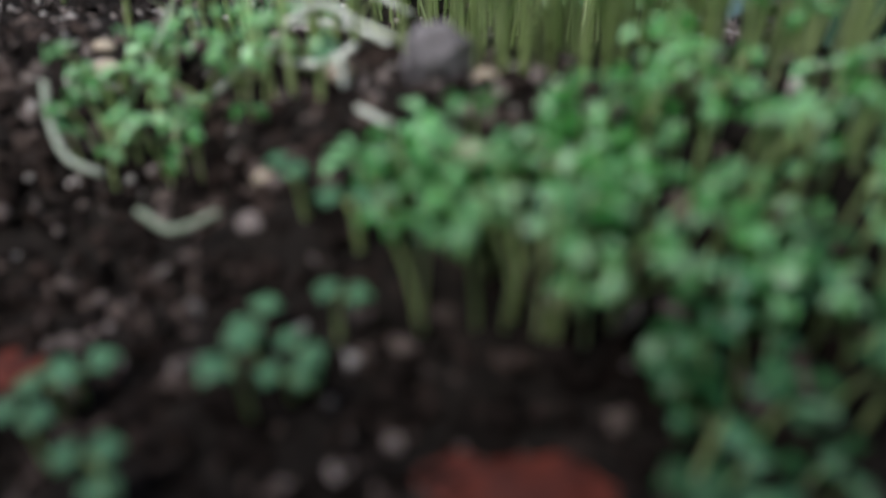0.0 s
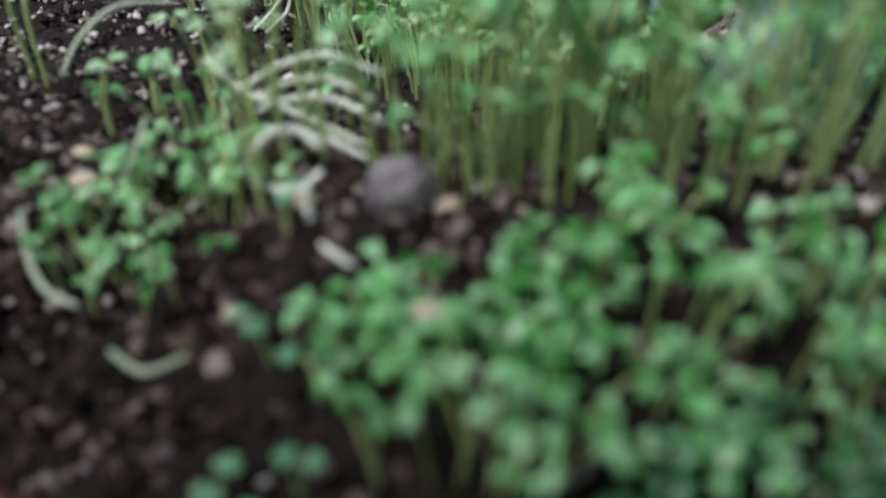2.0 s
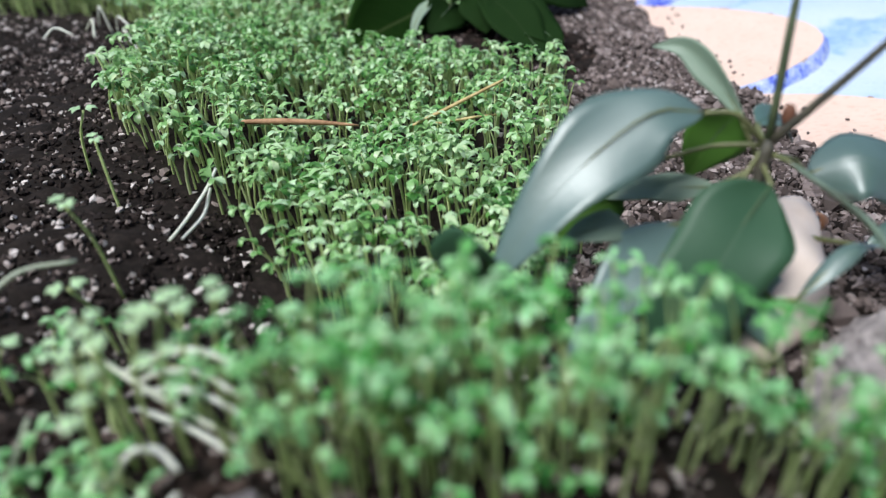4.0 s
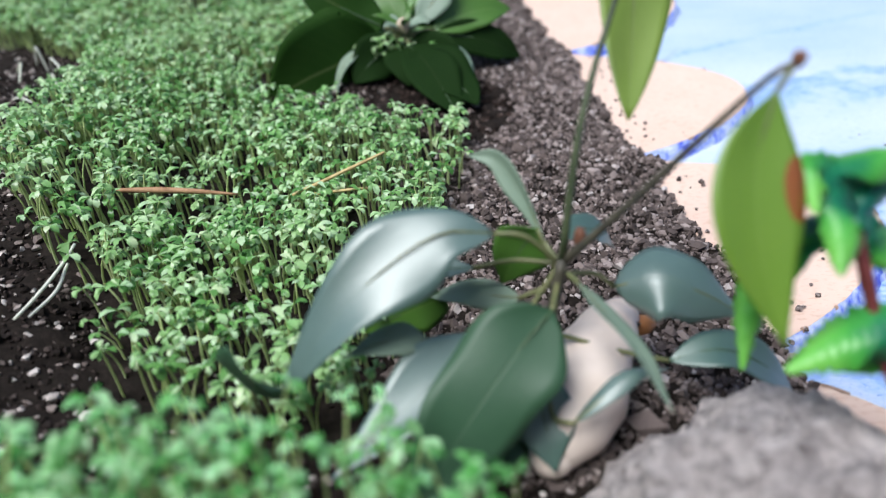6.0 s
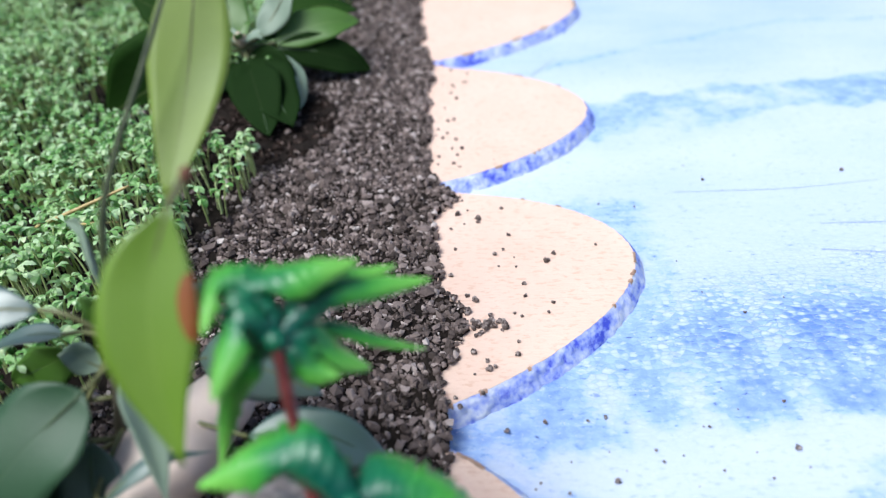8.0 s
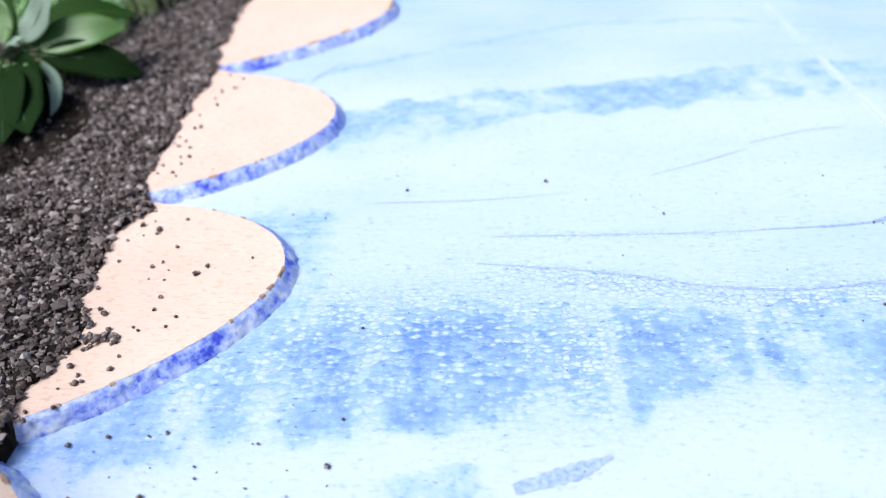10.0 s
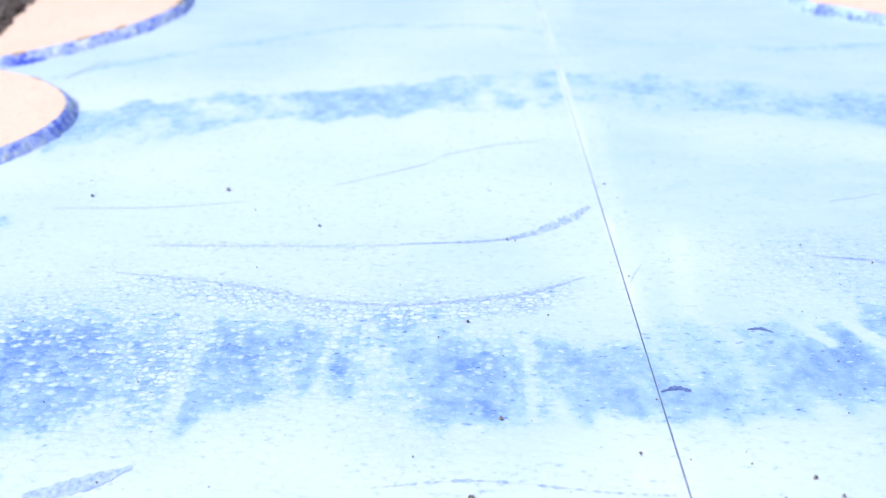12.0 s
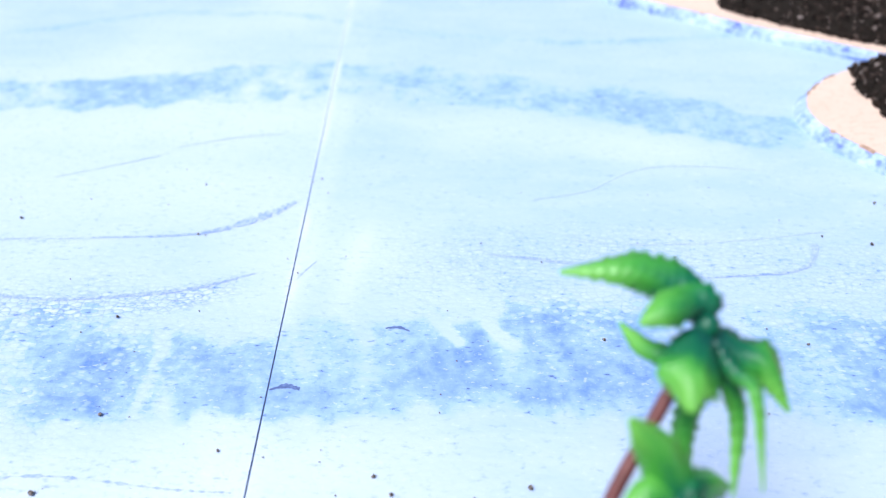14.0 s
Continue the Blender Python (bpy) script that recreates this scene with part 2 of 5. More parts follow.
def bead_cells(n, l, c, scale):
    """Packed foam beads: their joints (0..1) and one random value for each bead."""
    warp = n.new("ShaderNodeTexVoronoi")
    warp.feature = "DISTANCE_TO_EDGE"
    cell = n.new("ShaderNodeTexVoronoi")
    cell.feature = "F1"
    for v in (warp, cell):
        v.inputs["Scale"].default_value = scale
        v.inputs["Randomness"].default_value = 0.85
        l.new(c, v.inputs["Vector"])
    joint = mathn(n, l, "SUBTRACT", 1.0, mathn(n, l, "MULTIPLY", warp.outputs["Distance"], 9.0), True)
    sep = n.new("ShaderNodeSeparateColor")
    l.new(cell.outputs["Color"], sep.inputs[0])
    dome = mathn(n, l, "SUBTRACT", 0.5, mathn(n, l, "MULTIPLY", cell.outputs["Distance"], cell.outputs["Distance"]))
    return joint, sep.outputs[0], dome


def water_material():
    """White foam board brushed with thin light-blue and thicker cobalt paint; the amount is stored on the board."""
    m, n, l, b = material("painted_foam", 0.55, spec=0.3)
    c = coords(n)
    joint, rnd, dist = bead_cells(n, l, scaled(n, l, c, (0.72, 1.25, 1.0)), 255)
    round_bead = mathn(n, l, "MULTIPLY", mathn(n, l, "SUBTRACT", dist, 0.24), 6.0, True)
    at = n.new("ShaderNodeAttribute")
    at.attribute_name = "paint"
    sep = n.new("ShaderNodeSeparateColor")
    l.new(at.outputs["Color"], sep.inputs[0])
    thick, wash, rough_zone = sep.outputs[0], sep.outputs[1], sep.outputs[2]
    streak = noise_tex(n, l, 1.0, 6, scaled(n, l, c, (14, 46, 1)), 0.65, 0.6).outputs["Fac"]
    blot = noise_tex(n, l, 34, 5, c, 0.6, 0.8).outputs["Fac"]
    fine = noise_tex(n, l, 240, 4, c, 0.6).outputs["Fac"]
    pale = mixc(n, l, mathn(n, l, "MULTIPLY", wash, mathn(n, l, "ADD", 0.35, mathn(n, l, "MULTIPLY", streak, 1.1)), True), (0.588, 0.652, 0.785), (0.405, 0.522, 0.738))
    # cobalt coat: ragged at its edges, and clusters of beads that stand proud stay bare
    rag = noise_tex(n, l, 120, 4, c, 0.6).outputs["Fac"]
    cluster = noise_tex(n, l, 42, 3, c, 0.5).outputs["Fac"]
    amount = mathn(n, l, "ADD", thick, mathn(n, l, "MULTIPLY", mathn(n, l, "SUBTRACT", blot, 0.5), 0.50))
    amount = mathn(n, l, "ADD", amount, mathn(n, l, "MULTIPLY", mathn(n, l, "SUBTRACT", rag, 0.5), 0.26))
    amount = mathn(n, l, "ADD", amount, mathn(n, l, "MULTIPLY", mathn(n, l, "SUBTRACT", streak, 0.5), 0.34))
    amount = mathn(n, l, "ADD", amount, mathn(n, l, "MULTIPLY", mathn(n, l, "MULTIPLY", mathn(n, l, "SUBTRACT", rnd, 0.5), rough_zone), 0.60))
    coat = mathn(n, l, "MULTIPLY", mathn(n, l, "SUBTRACT", amount, 0.33), 5.0, True)
    proud = mathn(n, l, "LESS_THAN", rnd, mathn(n, l, "MULTIPLY", mathn(n, l, "SUBTRACT", cluster, 0.36), 2.2))
    bare = mathn(n, l, "MULTIPLY", mathn(n, l, "MULTIPLY", proud, round_bead), mathn(n, l, "MULTIPLY", rough_zone, 1.3, True))
    coat = mathn(n, l, "MULTIPLY", coat, mathn(n, l, "SUBTRACT", 1.0, mathn(n, l, "MULTIPLY", bare, 0.62)))
    deep = mathn(n, l, "MULTIPLY", mathn(n, l, "SUBTRACT", mathn(n, l, "ADD", amount, mathn(n, l, "MULTIPLY", mathn(n, l, "SUBTRACT", rag, 0.5), 0.70)), 0.48), 2.0, True)
    blue = mixc(n, l, deep, (0.345, 0.495, 0.78), (0.125, 0.24, 0.68))
    col = mixc(n, l, mathn(n, l, "MULTIPLY", coat, 0.95), pale, blue)
    col = mixc(n, l, mathn(n, l, "MULTIPLY", bare, 0.30), col, (0.70, 0.76, 0.83))
    lines = mathn(n, l, "MULTIPLY", mathn(n, l, "MULTIPLY", joint, rough_zone), mathn(n, l, "MULTIPLY", mathn(n, l, "SUBTRACT", mathn(n, l, "ADD", mathn(n, l, "MULTIPLY", fine, 0.7), mathn(n, l, "MULTIPLY", cluster, 0.9)), 0.40), 2.0, True))
    col = mixc(n, l, lines, col, (0.24, 0.34, 0.70))
    fleck = noise_tex(n, l, 1.0, 3, scaled(n, l, c, (150, 330, 1)), 0.6).outputs["Fac"]
    spread = mathn(n, l, "ADD", mathn(n, l, "MULTIPLY", mathn(n, l, "SUBTRACT", cluster, 0.34), 1.1, True), mathn(n, l, "MULTIPLY", mathn(n, l, "MAXIMUM", rough_zone, coat), 0.68), True)
    flecks = mathn(n, l, "MULTIPLY", mathn(n, l, "MULTIPLY", mathn(n, l, "SUBTRACT", fleck, 0.565), 14.0, True), spread)
    col = mixc(n, l, flecks, col, (0.22, 0.35, 0.70))
    dark = mathn(n, l, "MULTIPLY", mathn(n, l, "MULTIPLY", mathn(n, l, "SUBTRACT", fleck, 0.665), 24.0, True), spread)
    col = mixc(n, l, dark, col, (0.07, 0.11, 0.33))
    white = mathn(n, l, "MULTIPLY", mathn(n, l, "LESS_THAN", fleck, 0.36), mathn(n, l, "ADD", 0.12, mathn(n, l, "MULTIPLY", spread, 0.28), True))
    col = mixc(n, l, white, col, (0.72, 0.77, 0.83))
    spot = mathn(n, l, "MULTIPLY", mathn(n, l, "GREATER_THAN", fine, 0.63), 0.35)
    col = mixc(n, l, spot, col, (0.42, 0.54, 0.74))
    l.new(col, b.inputs["Base Color"])
    height = mathn(n, l, "ADD", mathn(n, l, "MULTIPLY", mathn(n, l, "MULTIPLY", dist, 0.6), mathn(n, l, "ADD", 0.5, mathn(n, l, "MULTIPLY", rough_zone, 3.0))), mathn(n, l, "MULTIPLY", fine, 0.25))
    bump(n, l, b, height, 0.5, 0.0009)
    return m


WATER = water_material()


def sand_material():
    m, n, l, b = material("peach_painted_foam", 0.6, spec=0.3)
    c = coords(n)
    joint, rnd, dist = bead_cells(n, l, c, 190)
    big = noise_tex(n, l, 22, 5, c, 0.6).outputs["Fac"]
    fine = noise_tex(n, l, 1.0, 5, scaled(n, l, c, (150, 420, 200)), 0.6).outputs["Fac"]
    col = mixc(n, l, big, (0.70, 0.488, 0.388), (0.81, 0.625, 0.53))
    col = mixc(n, l, mathn(n, l, "MULTIPLY", mathn(n, l, "MULTIPLY", mathn(n, l, "SUBTRACT", fine, 0.54), 9.0, True), 0.42), col, (0.56, 0.31, 0.20))
    col = mixc(n, l, mathn(n, l, "MULTIPLY", joint, 0.06), col, (0.74, 0.58, 0.50))
    l.new(col, b.inputs["Base Color"])
    bump(n, l, b, mathn(n, l, "ADD", fine, mathn(n, l, "MULTIPLY", dist, 0.5)), 0.5, 0.0009)
    return m


def rim_material(name, stops):
    m, n, l, b = material(name, 0.5, spec=0.35)
    c = coords(n)
    big = noise_tex(n, l, 46, 5, c, 0.65).outputs["Fac"]
    small = noise_tex(n, l, 190, 3, c, 0.55).outputs["Fac"]
    k = mathn(n, l, "ADD", mathn(n, l, "MULTIPLY", small, 0.45), mathn(n, l, "MULTIPLY", big, 0.75))
    r = ramp(n, stops)
    l.new(k, r.inputs["Fac"])
    l.new(r.outputs["Color"], b.inputs["Base Color"])
    bump(n, l, b, small, 0.6, 0.0016)
    return m


SAND = sand_material()
RIM = rim_material("cobalt_painted_edge", [(0.46, (0.07, 0.10, 0.66)), (0.54, (0.30, 0.38, 0.84)), (0.61, (0.46, 0.54, 0.86)), (0.72, (0.74, 0.78, 0.90))])
EAST_RIM = rim_material("light_blue_painted_edge", [(0.44, (0.10, 0.14, 0.50)), (0.52, (0.28, 0.39, 0.78)), (0.62, (0.40, 0.52, 0.82)), (0.78, (0.60, 0.70, 0.86))])
LIP = plain_material("torn_brown_foam", (0.22, 0.13, 0.09), (0.62, 0.42, 0.32), 260, 0.8, 0.6)
NAVY = plain_material("navy_stroke", (0.05, 0.08, 0.24), (0.16, 0.23, 0.48), 420, 0.5, 0.3)
PALE_STROKE = plain_material("thin_blue_stroke", (0.33, 0.43, 0.74), (0.60, 0.69, 0.85), 300, 0.5, 0.3)
STROKE = plain_material("cobalt_stroke", (0.20, 0.29, 0.66), (0.50, 0.60, 0.82), 300, 0.5, 0.3)
FOAM_CUT = plain_material("cut_foam", (0.30, 0.40, 0.62), (0.55, 0.63, 0.80), 90, 0.7)


# ---- building helpers ----
def ss(a, b, x):
    t = np.clip((np.asarray(x, float) - a) / (b - a), 0, 1)
    return t * t * (3 - 2 * t)


def mesh_np(name, verts, faces, materials, index=None, smooth=True):
    """One mesh from arrays: verts n x 3, faces m x k."""
    verts, faces = np.asarray(verts, np.float32), np.asarray(faces, np.int32)
    me = bpy.data.meshes.new(name)
    k = faces.shape[1]
    me.vertices.add(len(verts))
    me.vertices.foreach_set("co", verts.ravel())
    me.loops.add(faces.size)
    me.loops.foreach_set("vertex_index", faces.ravel())
    me.polygons.add(len(faces))
    me.polygons.foreach_set("loop_start", np.arange(len(faces), dtype=np.int32) * k)
    for m in materials:
        me.materials.append(m)
    if index is not None:
        me.polygons.foreach_set("material_index", np.asarray(index, np.int32))
    me.polygons.foreach_set("use_smooth", np.full(len(faces), smooth))
    me.update(calc_edges=True)
    return me


def thing(name, label, category, group="", kind="", at=(0, 0, 0)):
    ob = new(name)
    ob.empty_display_size = 0.01
    ob.location = at
    return tagged(ob, label, category, group, kind)


def part(name, data, mat, parent, label=""):
    """One mesh object under a thing or a part; data: a bmesh or a mesh."""
    if isinstance(data, bmesh.types.BMesh):
        me = bpy.data.meshes.new(name)
        data.to_mesh(me)
        data.free()
        for p in me.polygons:
            p.use_smooth = True
    else:
        me = data
    if mat is not None and not me.materials:
        me.materials.append(mat)
    ob = new(name, me)
    ob.parent = parent
    return tagged(ob, label)


def bezier(pts, count):
    """Points along a smooth curve through the given ones (Catmull-Rom)."""
    pts = [np.array(p, float) for p in pts]
    p = [2 * pts[0] - pts[1], *pts, 2 * pts[-1] - pts[-2]]
    out = []
    for t in np.linspace(0, len(pts) - 1, count):
        i = min(int(t), len(pts) - 2)
        u = t - i
        a, b, c, d = p[i], p[i + 1], p[i + 2], p[i + 3]
        out.append(0.5 * (2 * b + (c - a) * u + (2 * a - 5 * b + 4 * c - d) * u * u + (3 * b - a - 3 * c + d) * u ** 3))
    return np.array(out)


def tube(pts, radii, count=14, sides=7):
    """A round, tapered, closed tube along a smooth curve, as a bmesh."""
    line = bezier(pts, count)
    r = np.interp(np.linspace(0, 1, count), np.linspace(0, 1, len(radii)), radii)
    bm = bmesh.new()
    rings = []
    up = Vector((0.31, 0.17, 0.93))
    for k in range(count):
        d = Vector(line[min(k + 1, count - 1)] - line[max(k - 1, 0)]).normalized()
        a = d.cross(up).normalized()
        b = d.cross(a)
        rings.append([bm.verts.new(Vector(line[k]) + float(r[k]) * (math.cos(w) * a + math.sin(w) * b)) for w in [2 * math.pi * s / sides for s in range(sides)]])
    for p, q in zip(rings, rings[1:]):
        for s in range(sides):
            bm.faces.new((p[s], p[(s + 1) % sides], q[(s + 1) % sides], q[s]))
    bm.faces.new(rings[0][::-1])
    bm.faces.new(rings[-1])
    return bm


def blade(pts, width, up, fold=0.25, wave=0.0, thick=0.0004, shape=0.8, along=18, across=8, seed=0, point=0.95):
    """A leaf blade with thickness, along a smooth curve from base to tip. up: the side that its upper face looks to.
    fold: how far the halves rise from the midrib; wave: the edge's ripple; point: how slender its ends are."""
    rnd = random.Random(seed)
    line = bezier(pts, along + 1)
    ph = rnd.uniform(0, 6)
    verts, uvs = [], []
    for k in range(along + 1):
        v = k / along
        d = Vector(line[min(k + 1, along)] - line[max(k - 1, 0)]).normalized()
        side = d.cross(Vector(up)).normalized()
        nrm = side.cross(d).normalized()
        w = width / 2 * max(0.02, math.sin(math.pi * min(1, v ** shape)) ** point) * (1 + wave * 0.35 * math.sin(v * 14 + ph * 2))
        for j in range(across + 1):
            u = j / across * 2 - 1
            lift = wave * 0.5 * math.sin(v * 6.3 + ph * 3) * w + fold * abs(u) ** 1.3 * w + wave * math.sin(v * 9 + ph + (2 if u > 0 else 0)) * abs(u) ** 2 * w
            verts.append(Vector(line[k]) + side * (u * w) + nrm * lift)
            uvs.append((j / across, v))
    bm = bmesh.new()
    layer = bm.loops.layers.uv.new("leaf")
    row = across + 1
    top = [bm.verts.new(p) for p in verts]
    bm.verts.ensure_lookup_table()
    quads = [(k * row + j, k * row + j + 1, (k + 1) * row + j + 1, (k + 1) * row + j) for k in range(along) for j in range(across)]
    for q in quads:
        f = bm.faces.new([top[i] for i in q])
        for loop, i in zip(f.loops, q):
            loop[layer].uv = uvs[i]
    bm.normal_update()
    low = [bm.verts.new(top[i].co - top[i].normal * thick) for i in range(len(top))]
    for q in quads:
        f = bm.faces.new([low[i] for i in reversed(q)])
        for loop, i in zip(f.loops, reversed(q)):
            loop[layer].uv = uvs[i]
    ring = list(range(row)) + [k * row + across for k in range(1, along + 1)] + [along * row + j for j in range(across - 1, -1, -1)] + [k * row for k in range(along - 1, 0, -1)]
    for a, b in zip(ring, ring[1:] + ring[:1]):
        f = bm.faces.new((top[b], top[a], low[a], low[b]))
        for loop, i in zip(f.loops, (b, a, a, b)):
            loop[layer].uv = uvs[i]
    return bm


def lump(radius, squash=(1, 1, 1), rough=0.25, sub=2, seed=0, freq=2.0):
    """A rough stone or crumb as a bmesh."""
    bm = bmesh.new()
    bmesh.ops.create_icosphere(bm, subdivisions=sub, radius=1)
    o = Vector((seed * 7.13 % 50, seed * 3.7 % 50, seed * 1.9 % 50))
    for v in bm.verts:
        p = v.co.copy()
        k = 1 + rough * (noise.noise(p * freq + o) + 0.5 * noise.noise(p * freq * 2.7 + o) + 0.25 * noise.noise(p * freq * 6 + o))
        v.co = Vector((p.x * squash[0], p.y * squash[1], p.z * squash[2])) * (radius * k)
    return bm


# ---- lie of the land ----
def value_noise(x, y, s, seed=0):
    """Smooth noise between -1 and 1, for arrays."""
    g = np.random.RandomState(seed).uniform(-1, 1, (64, 64))
    x, y = np.asarray(x, float) / s + 17.3, np.asarray(y, float) / s + 9.1
    i, j = np.floor(x).astype(int), np.floor(y).astype(int)
    u, v = x - i, y - j
    u, v = u * u * (3 - 2 * u), v * v * (3 - 2 * v)
    at = lambda a, b: g[a % 64, b % 64]
    return (at(i, j) * (1 - u) + at(i + 1, j) * u) * (1 - v) + (at(i, j + 1) * (1 - u) + at(i + 1, j + 1) * u) * v


PLATE = 0.011


def soil_edge(y):
    """x at which the soil ends on the west plate."""
    y = np.asarray(y, float)
    line = np.interp(y, (0.0, 0.27, 0.31, 0.345, 0.38, 0.45, 0.485, 0.52, 0.65, 0.73, 0.79, 0.93), (0.165, 0.185, 0.180, 0.199, 0.184, 0.166, 0.188, 0.164, 0.158, 0.163, 0.148, 0.134))
    return line + 0.004 * value_noise(0 * y, y, 0.05, 3) + 0.005 * value_noise(0 * y, y, 0.016, 4)


def soil_height(x, y):
    x, y = np.asarray(x, float), np.asarray(y, float)
    h = 0.022 + 0.036 * np.exp(-((y - 0.135) / 0.072) ** 2) * ss(0.10, -0.03, x) * ss(-0.24, -0.14, x)
    h = h - 0.010 * ss(0.11, 0.04, y) * ss(0.04, -0.08, x)
    h = h + 0.030 * ss(-0.12, -0.25, x) * ss(0.09, 0.18, y) * (1 - 0.6 * ss(0.4, 0.7, y))
    h = h + 0.004 * value_noise(x, y, 0.06, 1) + 0.002 * value_noise(x, y, 0.02, 2)
    e = soil_edge(y)
    t = ss(0.0, 0.14, e - x)
    return np.where(x < e, PLATE + 0.002 + (h - PLATE - 0.002) * t ** 0.7, -0.012)


# ---- support: table, foam boards, plates, soil ----
def box(x0, x1, y0, y1, z0, z1):
    bm = bmesh.new()
    v = [bm.verts.new((x, y, z)) for z in (z0, z1) for y in (y0, y1) for x in (x0, x1)]
    for f in ((0, 2, 3, 1), (4, 5, 7, 6), (0, 1, 5, 4), (2, 6, 7, 3), (0, 4, 6, 2), (1, 3, 7, 5)):
        bm.faces.new([v[i] for i in f])
    return bm


floor_me = bpy.data.meshes.new("floor")
bm = box(-30, 30, -30, 30, -0.90, -0.80)
bm.to_mesh(floor_me)
bm.free()
floor_me.materials.append(plain_material("floor_concrete", (0.24, 0.23, 0.22), (0.36, 0.35, 0.33), 3, 0.8))
tagged(new("floor", floor_me), "plain grey concrete floor under the table", "floor", kind="structure")

table = thing("display_table", "brown wooden table that carries the model landscape", "table")
part("tabletop", box(-0.95, 1.80, -0.60, 1.45, -0.065, -0.031), TABLE, table)
for lx in (-0.88, 1.73):
    for ly in (-0.53, 1.38):
        part("leg", box(lx - 0.03, lx + 0.03, ly - 0.03, ly + 0.03, -0.80, -0.065), TABLE, table)

# unseen boards added round the model; the tall front ones shade the near soil
tray = thing("tray", "unseen dark wooden boards added round the landscape, tall in front to shade it", "tray")
WALL = plain_material("added_board_wood", (0.05, 0.035, 0.025), (0.10, 0.07, 0.05), 14, 0.7)
for x0, x1, y0, y1 in ((-0.90, -0.02, -0.085, -0.065), (-0.02, 1.68, -0.085, -0.065), (-0.90, 1.68, 1.27, 1.29), (-0.90, -0.88, -0.065, 1.27), (1.66, 1.68, -0.065, 1.27)):
    part("added_board", box(x0, x1, y0, y1, -0.031, 0.20 if y1 > 0 else (0.46 if x1 < 0 else 0.33)), WALL, tray)

SEAM = lambda y: 0.7795 - 0.052 * (y - 0.265)


def band(x, y, centre, half, soft):
    return 1 - ss(half - soft, half + soft, np.abs(y - centre))


DABS = [(0.871, 0.348, 0.016, 0.35), (0.966, 0.330, 0.022, 0.3), (0.588, 0.345, 0.012, 0.35), (0.678, 0.346, 0.012, 0.25), (0.675, 0.313, 0.014, 0.4), (0.762, 0.356, 0.012, 0.2),
        (0.572, 0.675, 0.010, 0.3), (0.619, 0.682, 0.008, 0.25), (0.741, 0.696, 0.007, 0.3), (0.850, 0.700, 0.009, 0.2), (1.033, 0.643, 0.014, 0.25), (1.146, 0.610, 0.014, 0.25),
        (0.327, 0.350, 0.020, 0.2), (0.402, 0.362, 0.020, 0.3), (0.346, 0.292, 0.020, 0.3), (0.439, 0.352, 0.016, 0.25), (0.532, 0.353, 0.014, 0.3)]
SKIPS = [(0.816, 0.385, 0.829, 0.368), (0.866, 0.389, 0.884, 0.368), (0.900, 0.383, 0.916, 0.366), (0.700, 0.371, 0.708, 0.354), (0.739, 0.382, 0.745, 0.368)]


def paint_amount(x, y):
    """How the brush laid the paint: cobalt, light wash and bead-rough zone."""
    wob = 0.012 * value_noise(x, y, 0.09, 11) + 0.008 * value_noise(x, y, 0.03, 12) + 0.006 * value_noise(x, y, 0.011, 19)
    c1 = np.interp(x, (0.2, 0.34, 0.55, 0.78, 0.95, 1.1, 1.4), (0.30, 0.335, 0.345, 0.348, 0.362, 0.350, 0.34)) + wob
    h1 = np.interp(x, (0.2, 0.34, 0.55, 0.8, 1.4), (0.055, 0.055, 0.042, 0.040, 0.046))
    tone = 0.60 + 0.13 * value_noise(x + 0.3 * y, y * 0.16, 0.010, 17) + 0.16 * value_noise(x, y, 0.025, 18) + 0.16 * value_noise(x * 1.0, y * 0.25, 0.035, 13) - 0.07 * ss(0.65, 0.8, x) * (1 - ss(0.88, 0.95, x))
    cobalt = band(x, y, c1, h1, 0.022) * tone * (1 - 0.65 * np.exp(-((x - 0.505) / 0.006) ** 2) - 0.55 * np.exp(-((x - 0.585 - 0.1 * (y - 0.34)) / 0.004) ** 2) - 0.5 * np.exp(-((x - 0.705) / 0.004) ** 2))
    c2 = np.interp(x, (0.2, 0.32, 0.45, 0.6, 0.76, 0.92, 1.06, 1.2, 1.4), (0.60, 0.62, 0.65, 0.668, 0.69, 0.668, 0.63, 0.597, 0.56)) + wob
    cobalt = np.maximum(cobalt, band(x, y, c2, 0.036, 0.010) * (0.50 + 0.10 * value_noise(x, y, 0.03, 14) + 0.12 * value_noise(x, y, 0.014, 23)))
    # loaded dabs of the brush
    for dx, dy, r, k in DABS:
        cobalt = cobalt + 0.6 * k * np.exp(-((x - dx) / (r * 1.3)) ** 2 - ((y - dy) / r) ** 2)
    # places that the brush skipped
    for ax, ay, bx, by in SKIPS:
        t = np.clip(((x - ax) * (bx - ax) + (y - ay) * (by - ay)) / ((bx - ax) ** 2 + (by - ay) ** 2), 0, 1)
        cobalt = cobalt * (1 - 0.9 * np.exp(-((x - ax - t * (bx - ax)) ** 2 + (y - ay - t * (by - ay)) ** 2) / 0.0035 ** 2))
    c3 = np.interp(x, (0.2, 0.38, 0.55, 0.68, 0.84, 0.98, 1.15), (0.70, 0.785, 0.845, 0.838, 0.79, 0.766, 0.79)) + 0.35 * wob
    cobalt = np.maximum(cobalt, band(x, y, c3, 0.010, 0.014) * (0.53 + 0.08 * value_noise(x, y, 0.08, 22)))
    c4 = np.interp(x, (0.3, 0.5, 0.8, 1.1), (0.95, 1.02, 1.03, 0.95)) + wob
    cobalt = np.maximum(cobalt, band(x, y, c4, 0.03, 0.03) * 0.50)
    c5 = np.interp(x, (0.18, 0.3, 0.45), (0.235, 0.20, 0.245)) + wob
